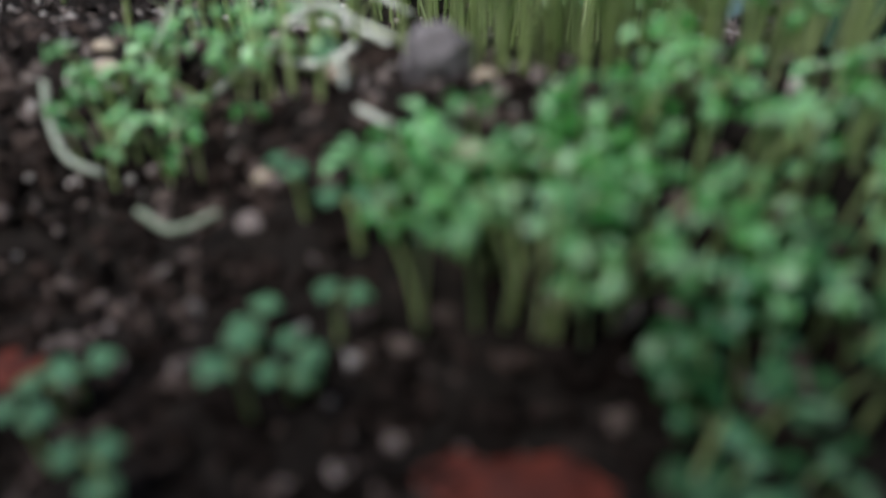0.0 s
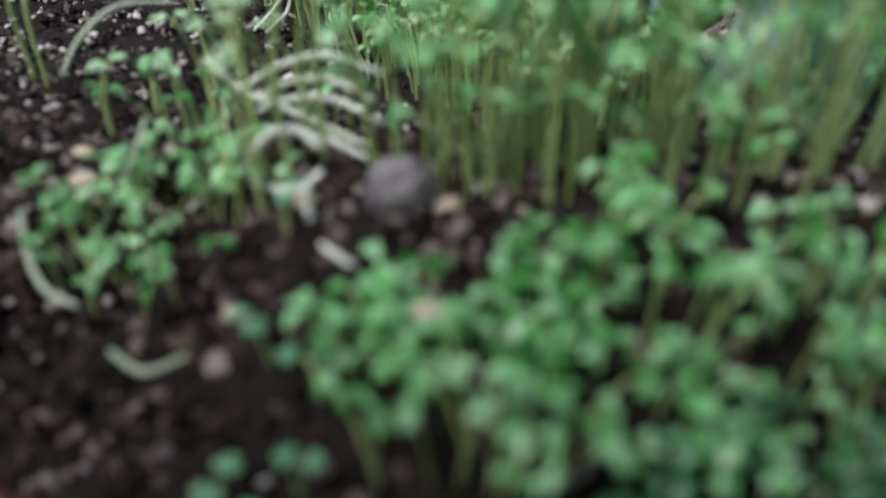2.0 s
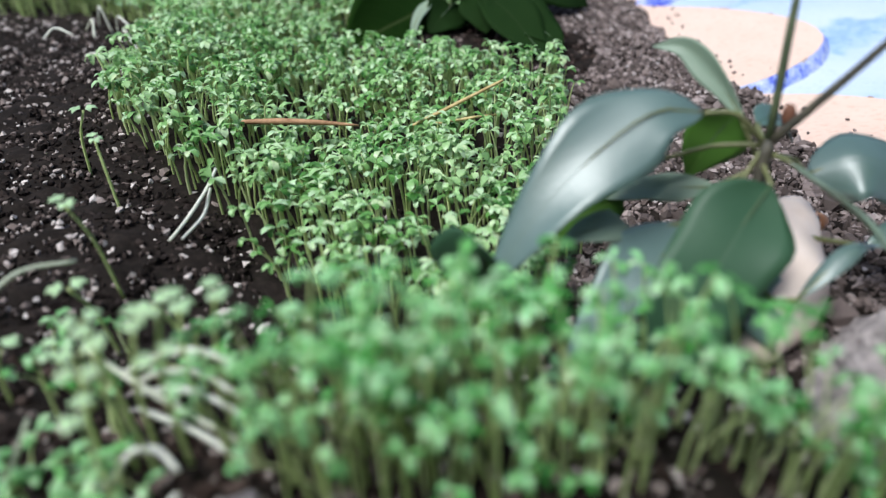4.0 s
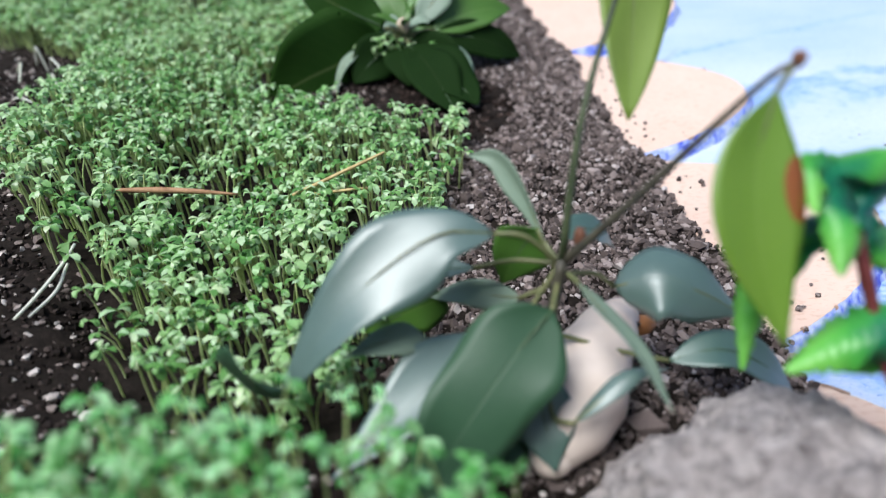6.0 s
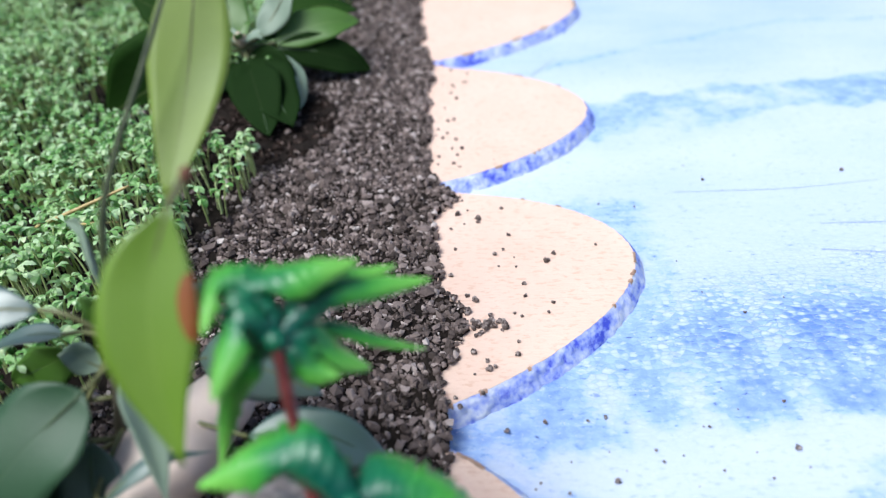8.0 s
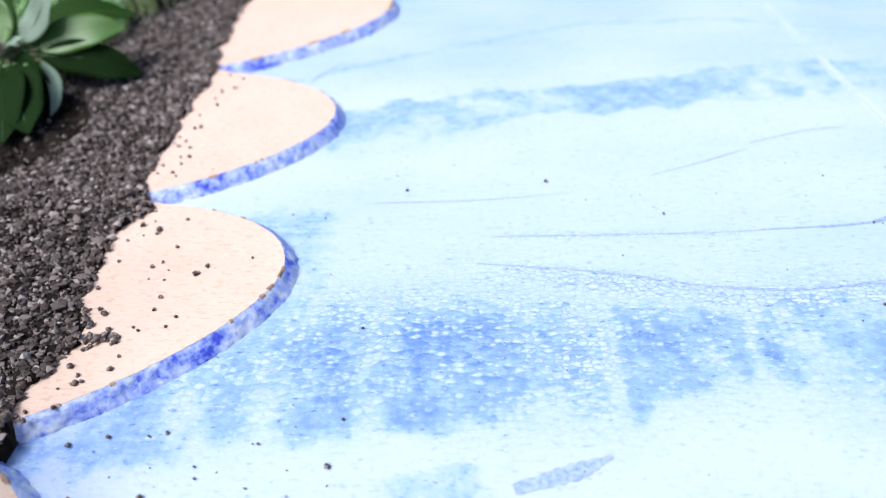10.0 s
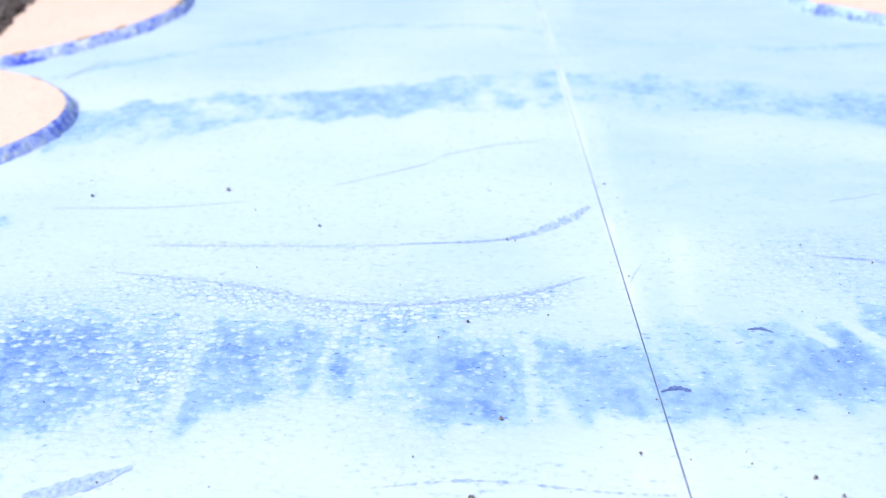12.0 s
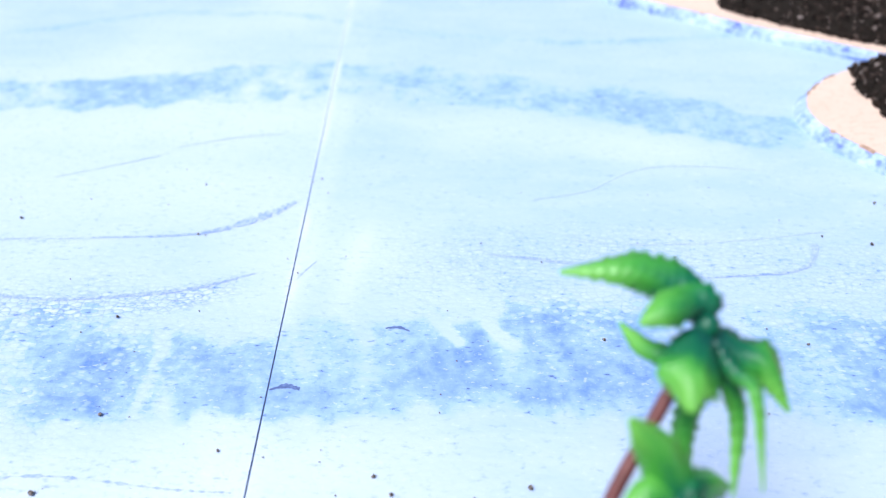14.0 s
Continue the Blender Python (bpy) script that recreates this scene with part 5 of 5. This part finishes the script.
# ---- stones, bird figure, sticks ----
bm = lump(1.0, (0.072, 0.056, 0.056), 0.20, 6, 12, 1.6)
for v in bm.verts:
    # pits and crumbling ridges
    p = v.co * 210
    v.co *= 1 + 0.030 * noise.noise(p) + 0.060 * min(0.0, noise.noise(p * 0.45 + Vector((3, 7, 1))) + 0.15)
me = bpy.data.meshes.new("stone")
bm.to_mesh(me)
bm.free()
me.materials.append(ROCK)
for p in me.polygons:
    p.use_smooth = True
stone = tagged(new("stone", me), "rough grey-pink stone half sunk in the soil", "stone")
stone.location = (0.128, 0.164, 0.026)


def loose(name, at, radius, squash, mat, label, category, seed, group="", sub=2):
    me = bpy.data.meshes.new(name)
    bm = lump(radius, squash, 0.28, sub, seed)
    bm.to_mesh(me)
    bm.free()
    me.materials.append(mat)
    ob = tagged(new(name, me), label, category, group)
    ob.location = at
    return ob


loose("pebble", (-0.137, 0.128, float(soil_height(-0.137, 0.128)) + 0.005), 0.0082, (1.05, 0.8, 1.15), PEBBLE, "grey pebble at the foot of the cress tuft", "pebble", 31, sub=3)
for k, (sx, sy, sr) in enumerate([(-0.231, 0.165, 0.0042), (-0.161, 0.133, 0.0036), (-0.132, 0.088, 0.0042), (-0.18, 0.111, 0.003), (-0.236, 0.18, 0.0035), (-0.186, 0.197, 0.0033), (-0.125, 0.125, 0.0032)]):
    loose("seed", (sx, sy, float(soil_height(sx, sy)) + sr * 0.8 + (0.012 if k == 2 else 0)), sr, (1, 0.75, 0.7), SEED, "pale tan seed husk lying on soil", "seed", 40 + k, "seed husks")
for k, (sx, sy, sr) in enumerate([(-0.126, 0.036, 0.013), (-0.140, 0.040, 0.007), (-0.237, 0.078, 0.008)]):
    loose("clay_shard", (sx, sy, float(soil_height(sx, sy)) + 0.001), sr, (1.2, 0.8, 0.35), RUST, "rust-red clay shard bedded in soil", "shard", 50 + k, "clay shards", 3)

# cream bird: body, head, beak and eye in one mesh
bm = bmesh.new()


def blob(bm, at, r, turn=0.0, mat_index=0, sub=3):
    made = bmesh.ops.create_icosphere(bm, subdivisions=sub, radius=1, matrix=Matrix.Translation(at) @ Matrix.Rotation(turn, 4, "Z") @ Matrix.Diagonal((*r, 1)))
    for f in {f for v in made["verts"] for f in v.link_faces}:
        f.material_index, f.smooth = mat_index, True


bm.free()
bm = tube([(0.050, 0.208, 0.034), (0.056, 0.218, 0.038), (0.065, 0.234, 0.042), (0.073, 0.247, 0.045), (0.080, 0.257, 0.047), (0.087, 0.267, 0.0485), (0.094, 0.276, 0.048)], (0.010, 0.0185, 0.0225, 0.0195, 0.0160, 0.0140, 0.0085), 40, 22)
for f in bm.faces:
    f.smooth = True
blob(bm, (0.0508, 0.2092, 0.0345), (0.0098, 0.0098, 0.0098))
blob(bm, (0.0928, 0.2745, 0.0480), (0.0098, 0.0098, 0.0098))
blob(bm, (0.1025, 0.2720, 0.0450), (0.0085, 0.0055, 0.0042), 0.25, 1)
blob(bm, (0.0985, 0.2640, 0.0530), (0.0014, 0.0014, 0.0014), 0, 2, 2)
blob(bm, (0.0830, 0.2770, 0.0540), (0.0014, 0.0014, 0.0014), 0, 2, 2)
me = bpy.data.meshes.new("bird_figurine")
bm.to_mesh(me)
bm.free()
for m in (CREAM, BEAK, INK):
    me.materials.append(m)
tagged(new("bird_figurine", me), "cream glazed bird figurine sitting under the sprig", "figurine")


def rod(name, pts, radii, mat, label, category, group="", flat=1.0, count=16, sides=6):
    bm = tube(pts, radii, count, sides)
    me = bpy.data.meshes.new(name)
    bm.to_mesh(me)
    bm.free()
    me.materials.append(mat)
    for p in me.polygons:
        p.use_smooth = True
    return tagged(new(name, me), label, category, group)


rod("wood_splinter", [(-0.180, 0.397, 0.0635), (-0.158, 0.400, 0.0605), (-0.136, 0.403, 0.0565), (-0.112, 0.406, 0.0510)], (0.0013, 0.0021, 0.0017, 0.0007), BARK, "red-brown wood splinter lying on the cress", "stick")
rod("straw", [(-0.020, 0.427, 0.0640), (-0.042, 0.420, 0.0575), (-0.062, 0.413, 0.0520), (-0.079, 0.408, 0.0470)], (0.0009, 0.0012, 0.0012, 0.0010), STRAW, "dry yellow straw lying on the cress", "straw", "straws")
rod("straw", [(-0.022, 0.404, 0.0520), (-0.042, 0.406, 0.0500), (-0.066, 0.410, 0.0460)], (0.0007, 0.0010, 0.0010), STRAW, "dry yellow straw lying on the cress", "straw", "straws")


# ---- pale roots and fallen stems ----
def on_soil(pts, lift=0.0012):
    return [(x, y, max(z, float(soil_height(x, y)) + lift)) for x, y, z in pts]


ROOTS = [
    [(-0.195, 0.19, 0.072), (-0.183, 0.185, 0.063), (-0.167, 0.174, 0.06), (-0.145, 0.162, 0.053)],
    [(-0.187, 0.189, 0.061), (-0.174, 0.187, 0.069), (-0.157, 0.183, 0.074), (-0.14, 0.175, 0.07)],
    [(-0.183, 0.187, 0.058), (-0.17, 0.183, 0.066), (-0.156, 0.178, 0.068), (-0.143, 0.17, 0.064)],
    [(-0.18, 0.182, 0.058), (-0.167, 0.178, 0.063), (-0.154, 0.172, 0.064), (-0.141, 0.165, 0.059)],
    [(-0.181, 0.18, 0.053), (-0.17, 0.172, 0.056), (-0.156, 0.164, 0.055), (-0.145, 0.156, 0.049)],
    [(-0.179, 0.148, 0.057), (-0.173, 0.152, 0.064), (-0.164, 0.15, 0.067), (-0.157, 0.144, 0.064)],
    [(-0.177, 0.144, 0.055), (-0.17, 0.14, 0.055), (-0.163, 0.136, 0.057), (-0.157, 0.139, 0.06)],
    [(-0.161, 0.134, 0.058), (-0.16, 0.126, 0.055), (-0.157, 0.118, 0.051), (-0.149, 0.11, 0.048)],
    [(-0.179, 0.148, 0.057), (-0.188, 0.149, 0.052), (-0.197, 0.148, 0.045)],
    [(-0.238, 0.141, 0.057), (-0.236, 0.133, 0.05), (-0.231, 0.125, 0.043), (-0.221, 0.119, 0.041)],
    [(-0.209, 0.104, 0.039), (-0.2, 0.098, 0.037), (-0.189, 0.098, 0.041)],
    [(-0.21, 0.171, 0.067), (-0.216, 0.16, 0.055), (-0.223, 0.149, 0.045)],
    [(-0.251, 0.214, 0.064), (-0.244, 0.222, 0.074), (-0.232, 0.232, 0.081), (-0.214, 0.239, 0.079)],
    [(-0.184, 0.342, 0.063), (-0.188, 0.328, 0.058), (-0.195, 0.310, 0.053), (-0.201, 0.297, 0.050)],
    [(-0.187, 0.334, 0.056), (-0.189, 0.318, 0.050), (-0.197, 0.302, 0.047)],
    [(-0.378, 0.615, 0.055), (-0.368, 0.620, 0.062), (-0.352, 0.612, 0.058)],
    [(-0.352, 0.640, 0.052), (-0.340, 0.630, 0.064), (-0.330, 0.600, 0.058)],
    [(-0.338, 0.672, 0.040), (-0.330, 0.662, 0.056), (-0.318, 0.650, 0.050)],
    [(-0.322, 0.640, 0.036), (-0.316, 0.628, 0.054), (-0.306, 0.612, 0.048), (-0.296, 0.596, 0.034)],
    [(-0.360, 0.690, 0.040), (-0.352, 0.684, 0.060), (-0.346, 0.680, 0.036)],
    [(-0.344, 0.604, 0.034), (-0.332, 0.596, 0.046), (-0.316, 0.590, 0.036)]]
for k, pts in enumerate(ROOTS):
    rod("fallen_stem", on_soil([(a, b, c + (0.007 if k < 9 else 0.003 if k < 13 else 0.0)) for a, b, c in pts]), (0.0009, 0.0012, 0.0010) if k < 9 else (0.0008, 0.0010, 0.0008), DULL_ROOT if 9 <= k < 13 else ROOT, "pale bent cress stem lying on soil", "seedling stem", "fallen stems", count=14)


# ---- single seedlings that stand apart ----
def seedling(base, tip, head, label, turn, leaf_mat=CRESS_LEAF):
    s = thing("cress_seedling", label, "seedling", group="single seedlings")
    b, t = Vector(base), Vector(tip)
    mid = b.lerp(t, 0.55) + Vector(((t.x - b.x) * -0.25, (t.y - b.y) * -0.25, 0.002))
    part("stem", tube([b - Vector((0, 0, 0.003)), mid, t], (0.0009, 0.00075, 0.0006), 9, 6), CRESS_STEM, s)
    for side in (0, math.pi):
        a = turn + side
        leaf = None
        for off, size in ((0.0, 1.0), (0.8, 0.8), (-0.8, 0.8)):
            d = Vector((math.cos(a + off), math.sin(a + off), 0))
            o = t + Vector((math.cos(a), math.sin(a), 0.6)) * head * 0.25
            e = o + d * head * size
            p = part("seed_leaf" if leaf is None else "lobe", blade([o, o + d * head * size * 0.4 + Vector((0, 0, head * 0.12)), o + d * head * size * 0.75 + Vector((0, 0, head * 0.08)), e - Vector((0, 0, head * 0.12))], head * 0.62 * size, (0, 0, 1), 0.12, 0.05, 0.0002, 0.85, along=6, across=4), leaf_mat, leaf or s)
            leaf = leaf or p
    return s


rnd = random.Random(5)
TALL = [(-0.214, 0.262, 0.052), (-0.275, 0.241, 0.05), (-0.268, 0.235, 0.046), (-0.207, 0.229, 0.04), (-0.201, 0.191, 0.03), (-0.169, 0.209, 0.042), (-0.176, 0.157, 0.05), (-0.189, 0.163, 0.045), (-0.167, 0.152, 0.05), (-0.158, 0.154, 0.052), (-0.298, 0.232, 0.038), (-0.153, 0.183, 0.058), (-0.16, 0.175, 0.05), (-0.234, 0.198, 0.026), (-0.179, 0.17, 0.05), (-0.171, 0.162, 0.054), (-0.164, 0.166, 0.058), (-0.174, 0.138, 0.042), (-0.236, 0.335, 0.037), (-0.262, 0.372, 0.036)]
for k, (sx, sy, h) in enumerate(TALL):
    z = float(soil_height(sx, sy))
    a = rnd.uniform(0, 6.28)
    seedling((sx, sy, z), (sx + 0.008 * math.cos(a), sy + 0.008 * math.sin(a), z + h), rnd.uniform(0.0048, 0.0062), "thin cress seedling standing alone on bare soil", rnd.uniform(0, 3.1))
# low seedlings up front use the leaf colour darkened for shade
LOW = [(-0.179, 0.066), (-0.171, 0.057), (-0.179, 0.055), (-0.167, 0.057), (-0.214, 0.063), (-0.217, 0.051), (-0.217, 0.062), (-0.2, 0.039), (-0.203, 0.038), (-0.162, 0.068), (-0.169, 0.095), (-0.166, 0.124), (-0.157, 0.085)]
for sx, sy in LOW:
    z = float(soil_height(sx, sy))
    seedling((sx, sy, z), (sx + rnd.uniform(-0.003, 0.003), sy + rnd.uniform(-0.003, 0.003), z + rnd.uniform(0.010, 0.015)), rnd.uniform(0.0048, 0.0062), "low young cress seedling on dark soil", rnd.uniform(0, 3.1), NEAR_SHADE_LEAF)



# ---- brush strokes on the boards ----
def stroke(board, pts, widths, seed=0, broken=0.0, mat=None):
    """A raised, ragged ribbon of cobalt paint; broken: share of gaps where the brush skipped over beads."""
    r = random.Random(seed)
    n = max(20, int(sum(math.dist(a, b) for a, b in zip(pts, pts[1:])) / 0.0022))
    line = bezier([(*p, 0) for p in pts], n)
    w = np.interp(np.linspace(0, 1, n), np.linspace(0, 1, len(widths)), widths)
    bm = bmesh.new()
    last = None
    for k in range(n):
        d = Vector(line[min(k + 1, n - 1)] - line[max(k - 1, 0)]).normalized()
        s = Vector((-d.y, d.x, 0))
        p = Vector(line[k]) + s * 0.0005 * noise.noise(Vector((k * 0.7, seed, 0))) + Vector((0, 0, 0.0004))
        thin = noise.noise(Vector((k * 0.9, seed * 3.1, 5.0))) + 0.5 * noise.noise(Vector((k * 0.23, seed * 1.7, 2.0)))
        h = float(w[k]) / 2 * max(0.04, min(1.15, 0.85 + 0.5 * thin - (1.1 if broken and r.random() < broken else 0) - 1.2 * broken * max(0.0, -thin)))
        ring = [bm.verts.new(p + s * h), bm.verts.new(p + Vector((0, 0, 0.00012))), bm.verts.new(p - s * h)]
        if last:
            for a in (0, 1):
                bm.faces.new((last[a], last[a + 1], ring[a + 1], ring[a]))
        last = ring
    part("paint_stroke", bm, mat or (PALE_STROKE if max(widths) < 0.002 else STROKE), board)


stroke(west, [(0.758, 0.502), (0.740, 0.486), (0.696, 0.464), (0.62, 0.457)], (0.004, 0.011, 0.003, 0.0015), 1, 0.05)
stroke(west, [(0.62, 0.457), (0.559, 0.455), (0.438, 0.455)], (0.0018, 0.0014, 0.0008), 2, 0.3)
stroke(west, [(0.746, 0.424), (0.70, 0.407), (0.623, 0.397), (0.57, 0.401)], (0.001, 0.0040, 0.0024, 0.0022), 3, 0.12)
stroke(west, [(0.57, 0.401), (0.535, 0.410), (0.50, 0.417), (0.428, 0.426)], (0.0028, 0.0026, 0.0018, 0.0008), 4, 0.3)
stroke(west, [(0.726, 0.594), (0.700, 0.591), (0.672, 0.582), (0.645, 0.572)], (0.0034, 0.0026, 0.0014, 0.0006), 5, 0.15, PALE_STROKE)
stroke(west, [(0.640, 0.563), (0.612, 0.550), (0.56, 0.528)], (0.0024, 0.0016, 0.0006), 6, 0.35, PALE_STROKE)
stroke(west, [(0.50, 0.508), (0.43, 0.500), (0.348, 0.499)], (0.001, 0.0018, 0.0008), 7, 0.25)
stroke(west, [(0.497, 0.277), (0.478, 0.268), (0.448, 0.258)], (0.003, 0.011, 0.007), 8, 0.0)
stroke(west, [(0.623, 0.268), (0.674, 0.273), (0.739, 0.268), (0.772, 0.267)], (0.001, 0.0024, 0.0018, 0.001), 9, 0.45)
stroke(west, [(0.258, 0.717), (0.268, 0.733), (0.284, 0.756)], (0.0035, 0.003, 0.001), 10, 0.1)
stroke(east, [(1.126, 0.463), (1.118, 0.446), (1.101, 0.435), (1.062, 0.430), (1.025, 0.425)], (0.006, 0.004, 0.003, 0.002, 0.001), 11, 0.15)
stroke(east, [(1.155, 0.480), (1.072, 0.465), (1.005, 0.460), (0.947, 0.465)], (0.0006, 0.0011, 0.0011, 0.0006), 12, 0.4)
stroke(east, [(1.116, 0.549), (1.069, 0.554), (1.020, 0.549), (0.977, 0.520), (0.934, 0.508)], (0.0012, 0.001, 0.001, 0.0012, 0.0006), 13, 0.35)
stroke(east, [(1.00, 0.434), (0.953, 0.440), (0.930, 0.444), (0.900, 0.447)], (0.004, 0.004, 0.002, 0.0008), 14, 0.15)
stroke(east, [(0.777, 0.330), (0.786, 0.333), (0.794, 0.331)], (0.001, 0.0035, 0.002), 15, 0.0, NAVY)
stroke(east, [(0.774, 0.418), (0.779, 0.428), (0.785, 0.437)], (0.0006, 0.0010, 0.0005), 16, 0.3)
stroke(east, [(0.838, 0.378), (0.846, 0.379), (0.853, 0.376)], (0.001, 0.003, 0.001), 17, 0.0, NAVY)
stroke(east, [(0.783, 0.432), (0.792, 0.425), (0.804, 0.420)], (0.0005, 0.0009, 0.0005), 18, 0.4)

# ---- crumbs and specks of soil on plates and boards ----
CRUMBS = [(0.246, 0.406, 34), (0.202, 0.455, 36), (0.188, 0.461, 34), (0.219, 0.467, 22), (0.207, 0.314, 34), (0.200, 0.369, 36), (0.195, 0.359, 40), (0.209, 0.348, 44), (0.199, 0.326, 34), (0.230, 0.384, 24), (0.243, 0.358, 18),
          (0.224, 0.334, 18), (0.189, 0.322, 32), (0.180, 0.303, 30), (0.279, 0.422, 16), (0.213, 0.414, 24), (0.185, 0.570, 24), (0.190, 0.555, 28), (0.178, 0.581, 20), (0.226, 0.401, 14)]
crumb_meshes = []
for k in range(6):
    r = np.random.RandomState(70 + k)
    n = 16
    d = r.normal(size=(n, 3))
    d /= np.linalg.norm(d, axis=1)[:, None]
    at = d * (0.62 * r.uniform(0.2, 1.0, (n, 1))) * (1, 0.9, 0.6)
    v = ICO_V[None] * r.uniform(0.7, 1.25, (n, len(ICO_V), 1)) * r.uniform(0.28, 0.52, (n, 1, 1)) + at[:, None, :]
    f = (ICO_F[None] + (np.arange(n) * len(ICO_V))[:, None, None]).reshape(-1, 3)
    crumb_meshes.append(mesh_np("soil_crumb", v.reshape(-1, 3), f, [GRAIN], smooth=False))


def crumb(x, y, z, r, k):
    ob = new("soil_crumb", crumb_meshes[k % 6])
    ob.location, ob.scale = (x, y, z + r * 0.55), (r, r, r)
    ob.rotation_euler = (0, 0, k * 1.7)
    return tagged(ob, "dark crumb of soil lying on the painted board", "soil crumb", "soil crumbs")


for k, (cx, cy, tenth) in enumerate(CRUMBS):
    crumb(cx, cy, PLATE, tenth * 1e-4 * 0.8, k)
rnd = random.Random(11)
for k in range(26):
    # a spill at the edge of the soil
    a, d = rnd.uniform(0, 6.28), rnd.uniform(0, 0.011)
    crumb(0.206 + d * math.cos(a), 0.346 + d * math.sin(a), PLATE + (0.002 if d < 0.005 else 0), rnd.uniform(0.0014, 0.0030), k)
for k in range(60):
    cy = rnd.uniform(0.28, 0.72)
    cx = float(soil_edge(cy)) + abs(rnd.gauss(0, 0.028))
    if cx < 0.182 + 0.08 * max(0.0, math.sin(math.pi * (((cy - 0.272) / 0.224) % 1))):
        crumb(cx, cy, PLATE, rnd.uniform(0.0008, 0.0022), k)
SPECKS = [(0.374, 0.514, 20), (0.316, 0.480, 14), (0.291, 0.485, 14), (0.266, 0.251, 26), (0.215, 0.281, 26), (0.235, 0.286, 24), (0.266, 0.289, 18), (0.257, 0.287, 14), (0.356, 0.269, 30), (0.480, 0.522, 26), (0.560, 0.477, 18),
          (0.696, 0.462, 16), (0.360, 0.366, 16), (0.359, 0.298, 16), (0.669, 0.382, 18), (0.688, 0.310, 20), (0.672, 0.263, 26), (1.184, 0.509, 20), (1.164, 0.463, 20), (1.133, 0.471, 14), (1.027, 0.446, 14), (0.970, 0.372, 18),
          (1.090, 0.372, 16), (0.921, 0.274, 24), (0.842, 0.278, 18), (0.759, 0.290, 14), (0.852, 0.268, 20), (0.773, 0.530, 14)]
for k, (cx, cy, tenth) in enumerate(SPECKS):
    crumb(cx, cy, 0.0006, tenth * 1e-4 * 0.75, k)
for k in range(110):
    cx, cy = rnd.uniform(0.32, 1.2), 0.24 + 0.30 * rnd.random() ** 1.5
    crumb(cx, cy, 0.0006, rnd.uniform(0.0003, 0.0008), k)
for k in range(30):
    cx, cy = rnd.uniform(0.22, 0.34), rnd.uniform(0.22, 0.32)
    if cx > 0.31 or cy < 0.27:
        crumb(cx, cy, 0.0006, rnd.uniform(0.0004, 0.0012), k)
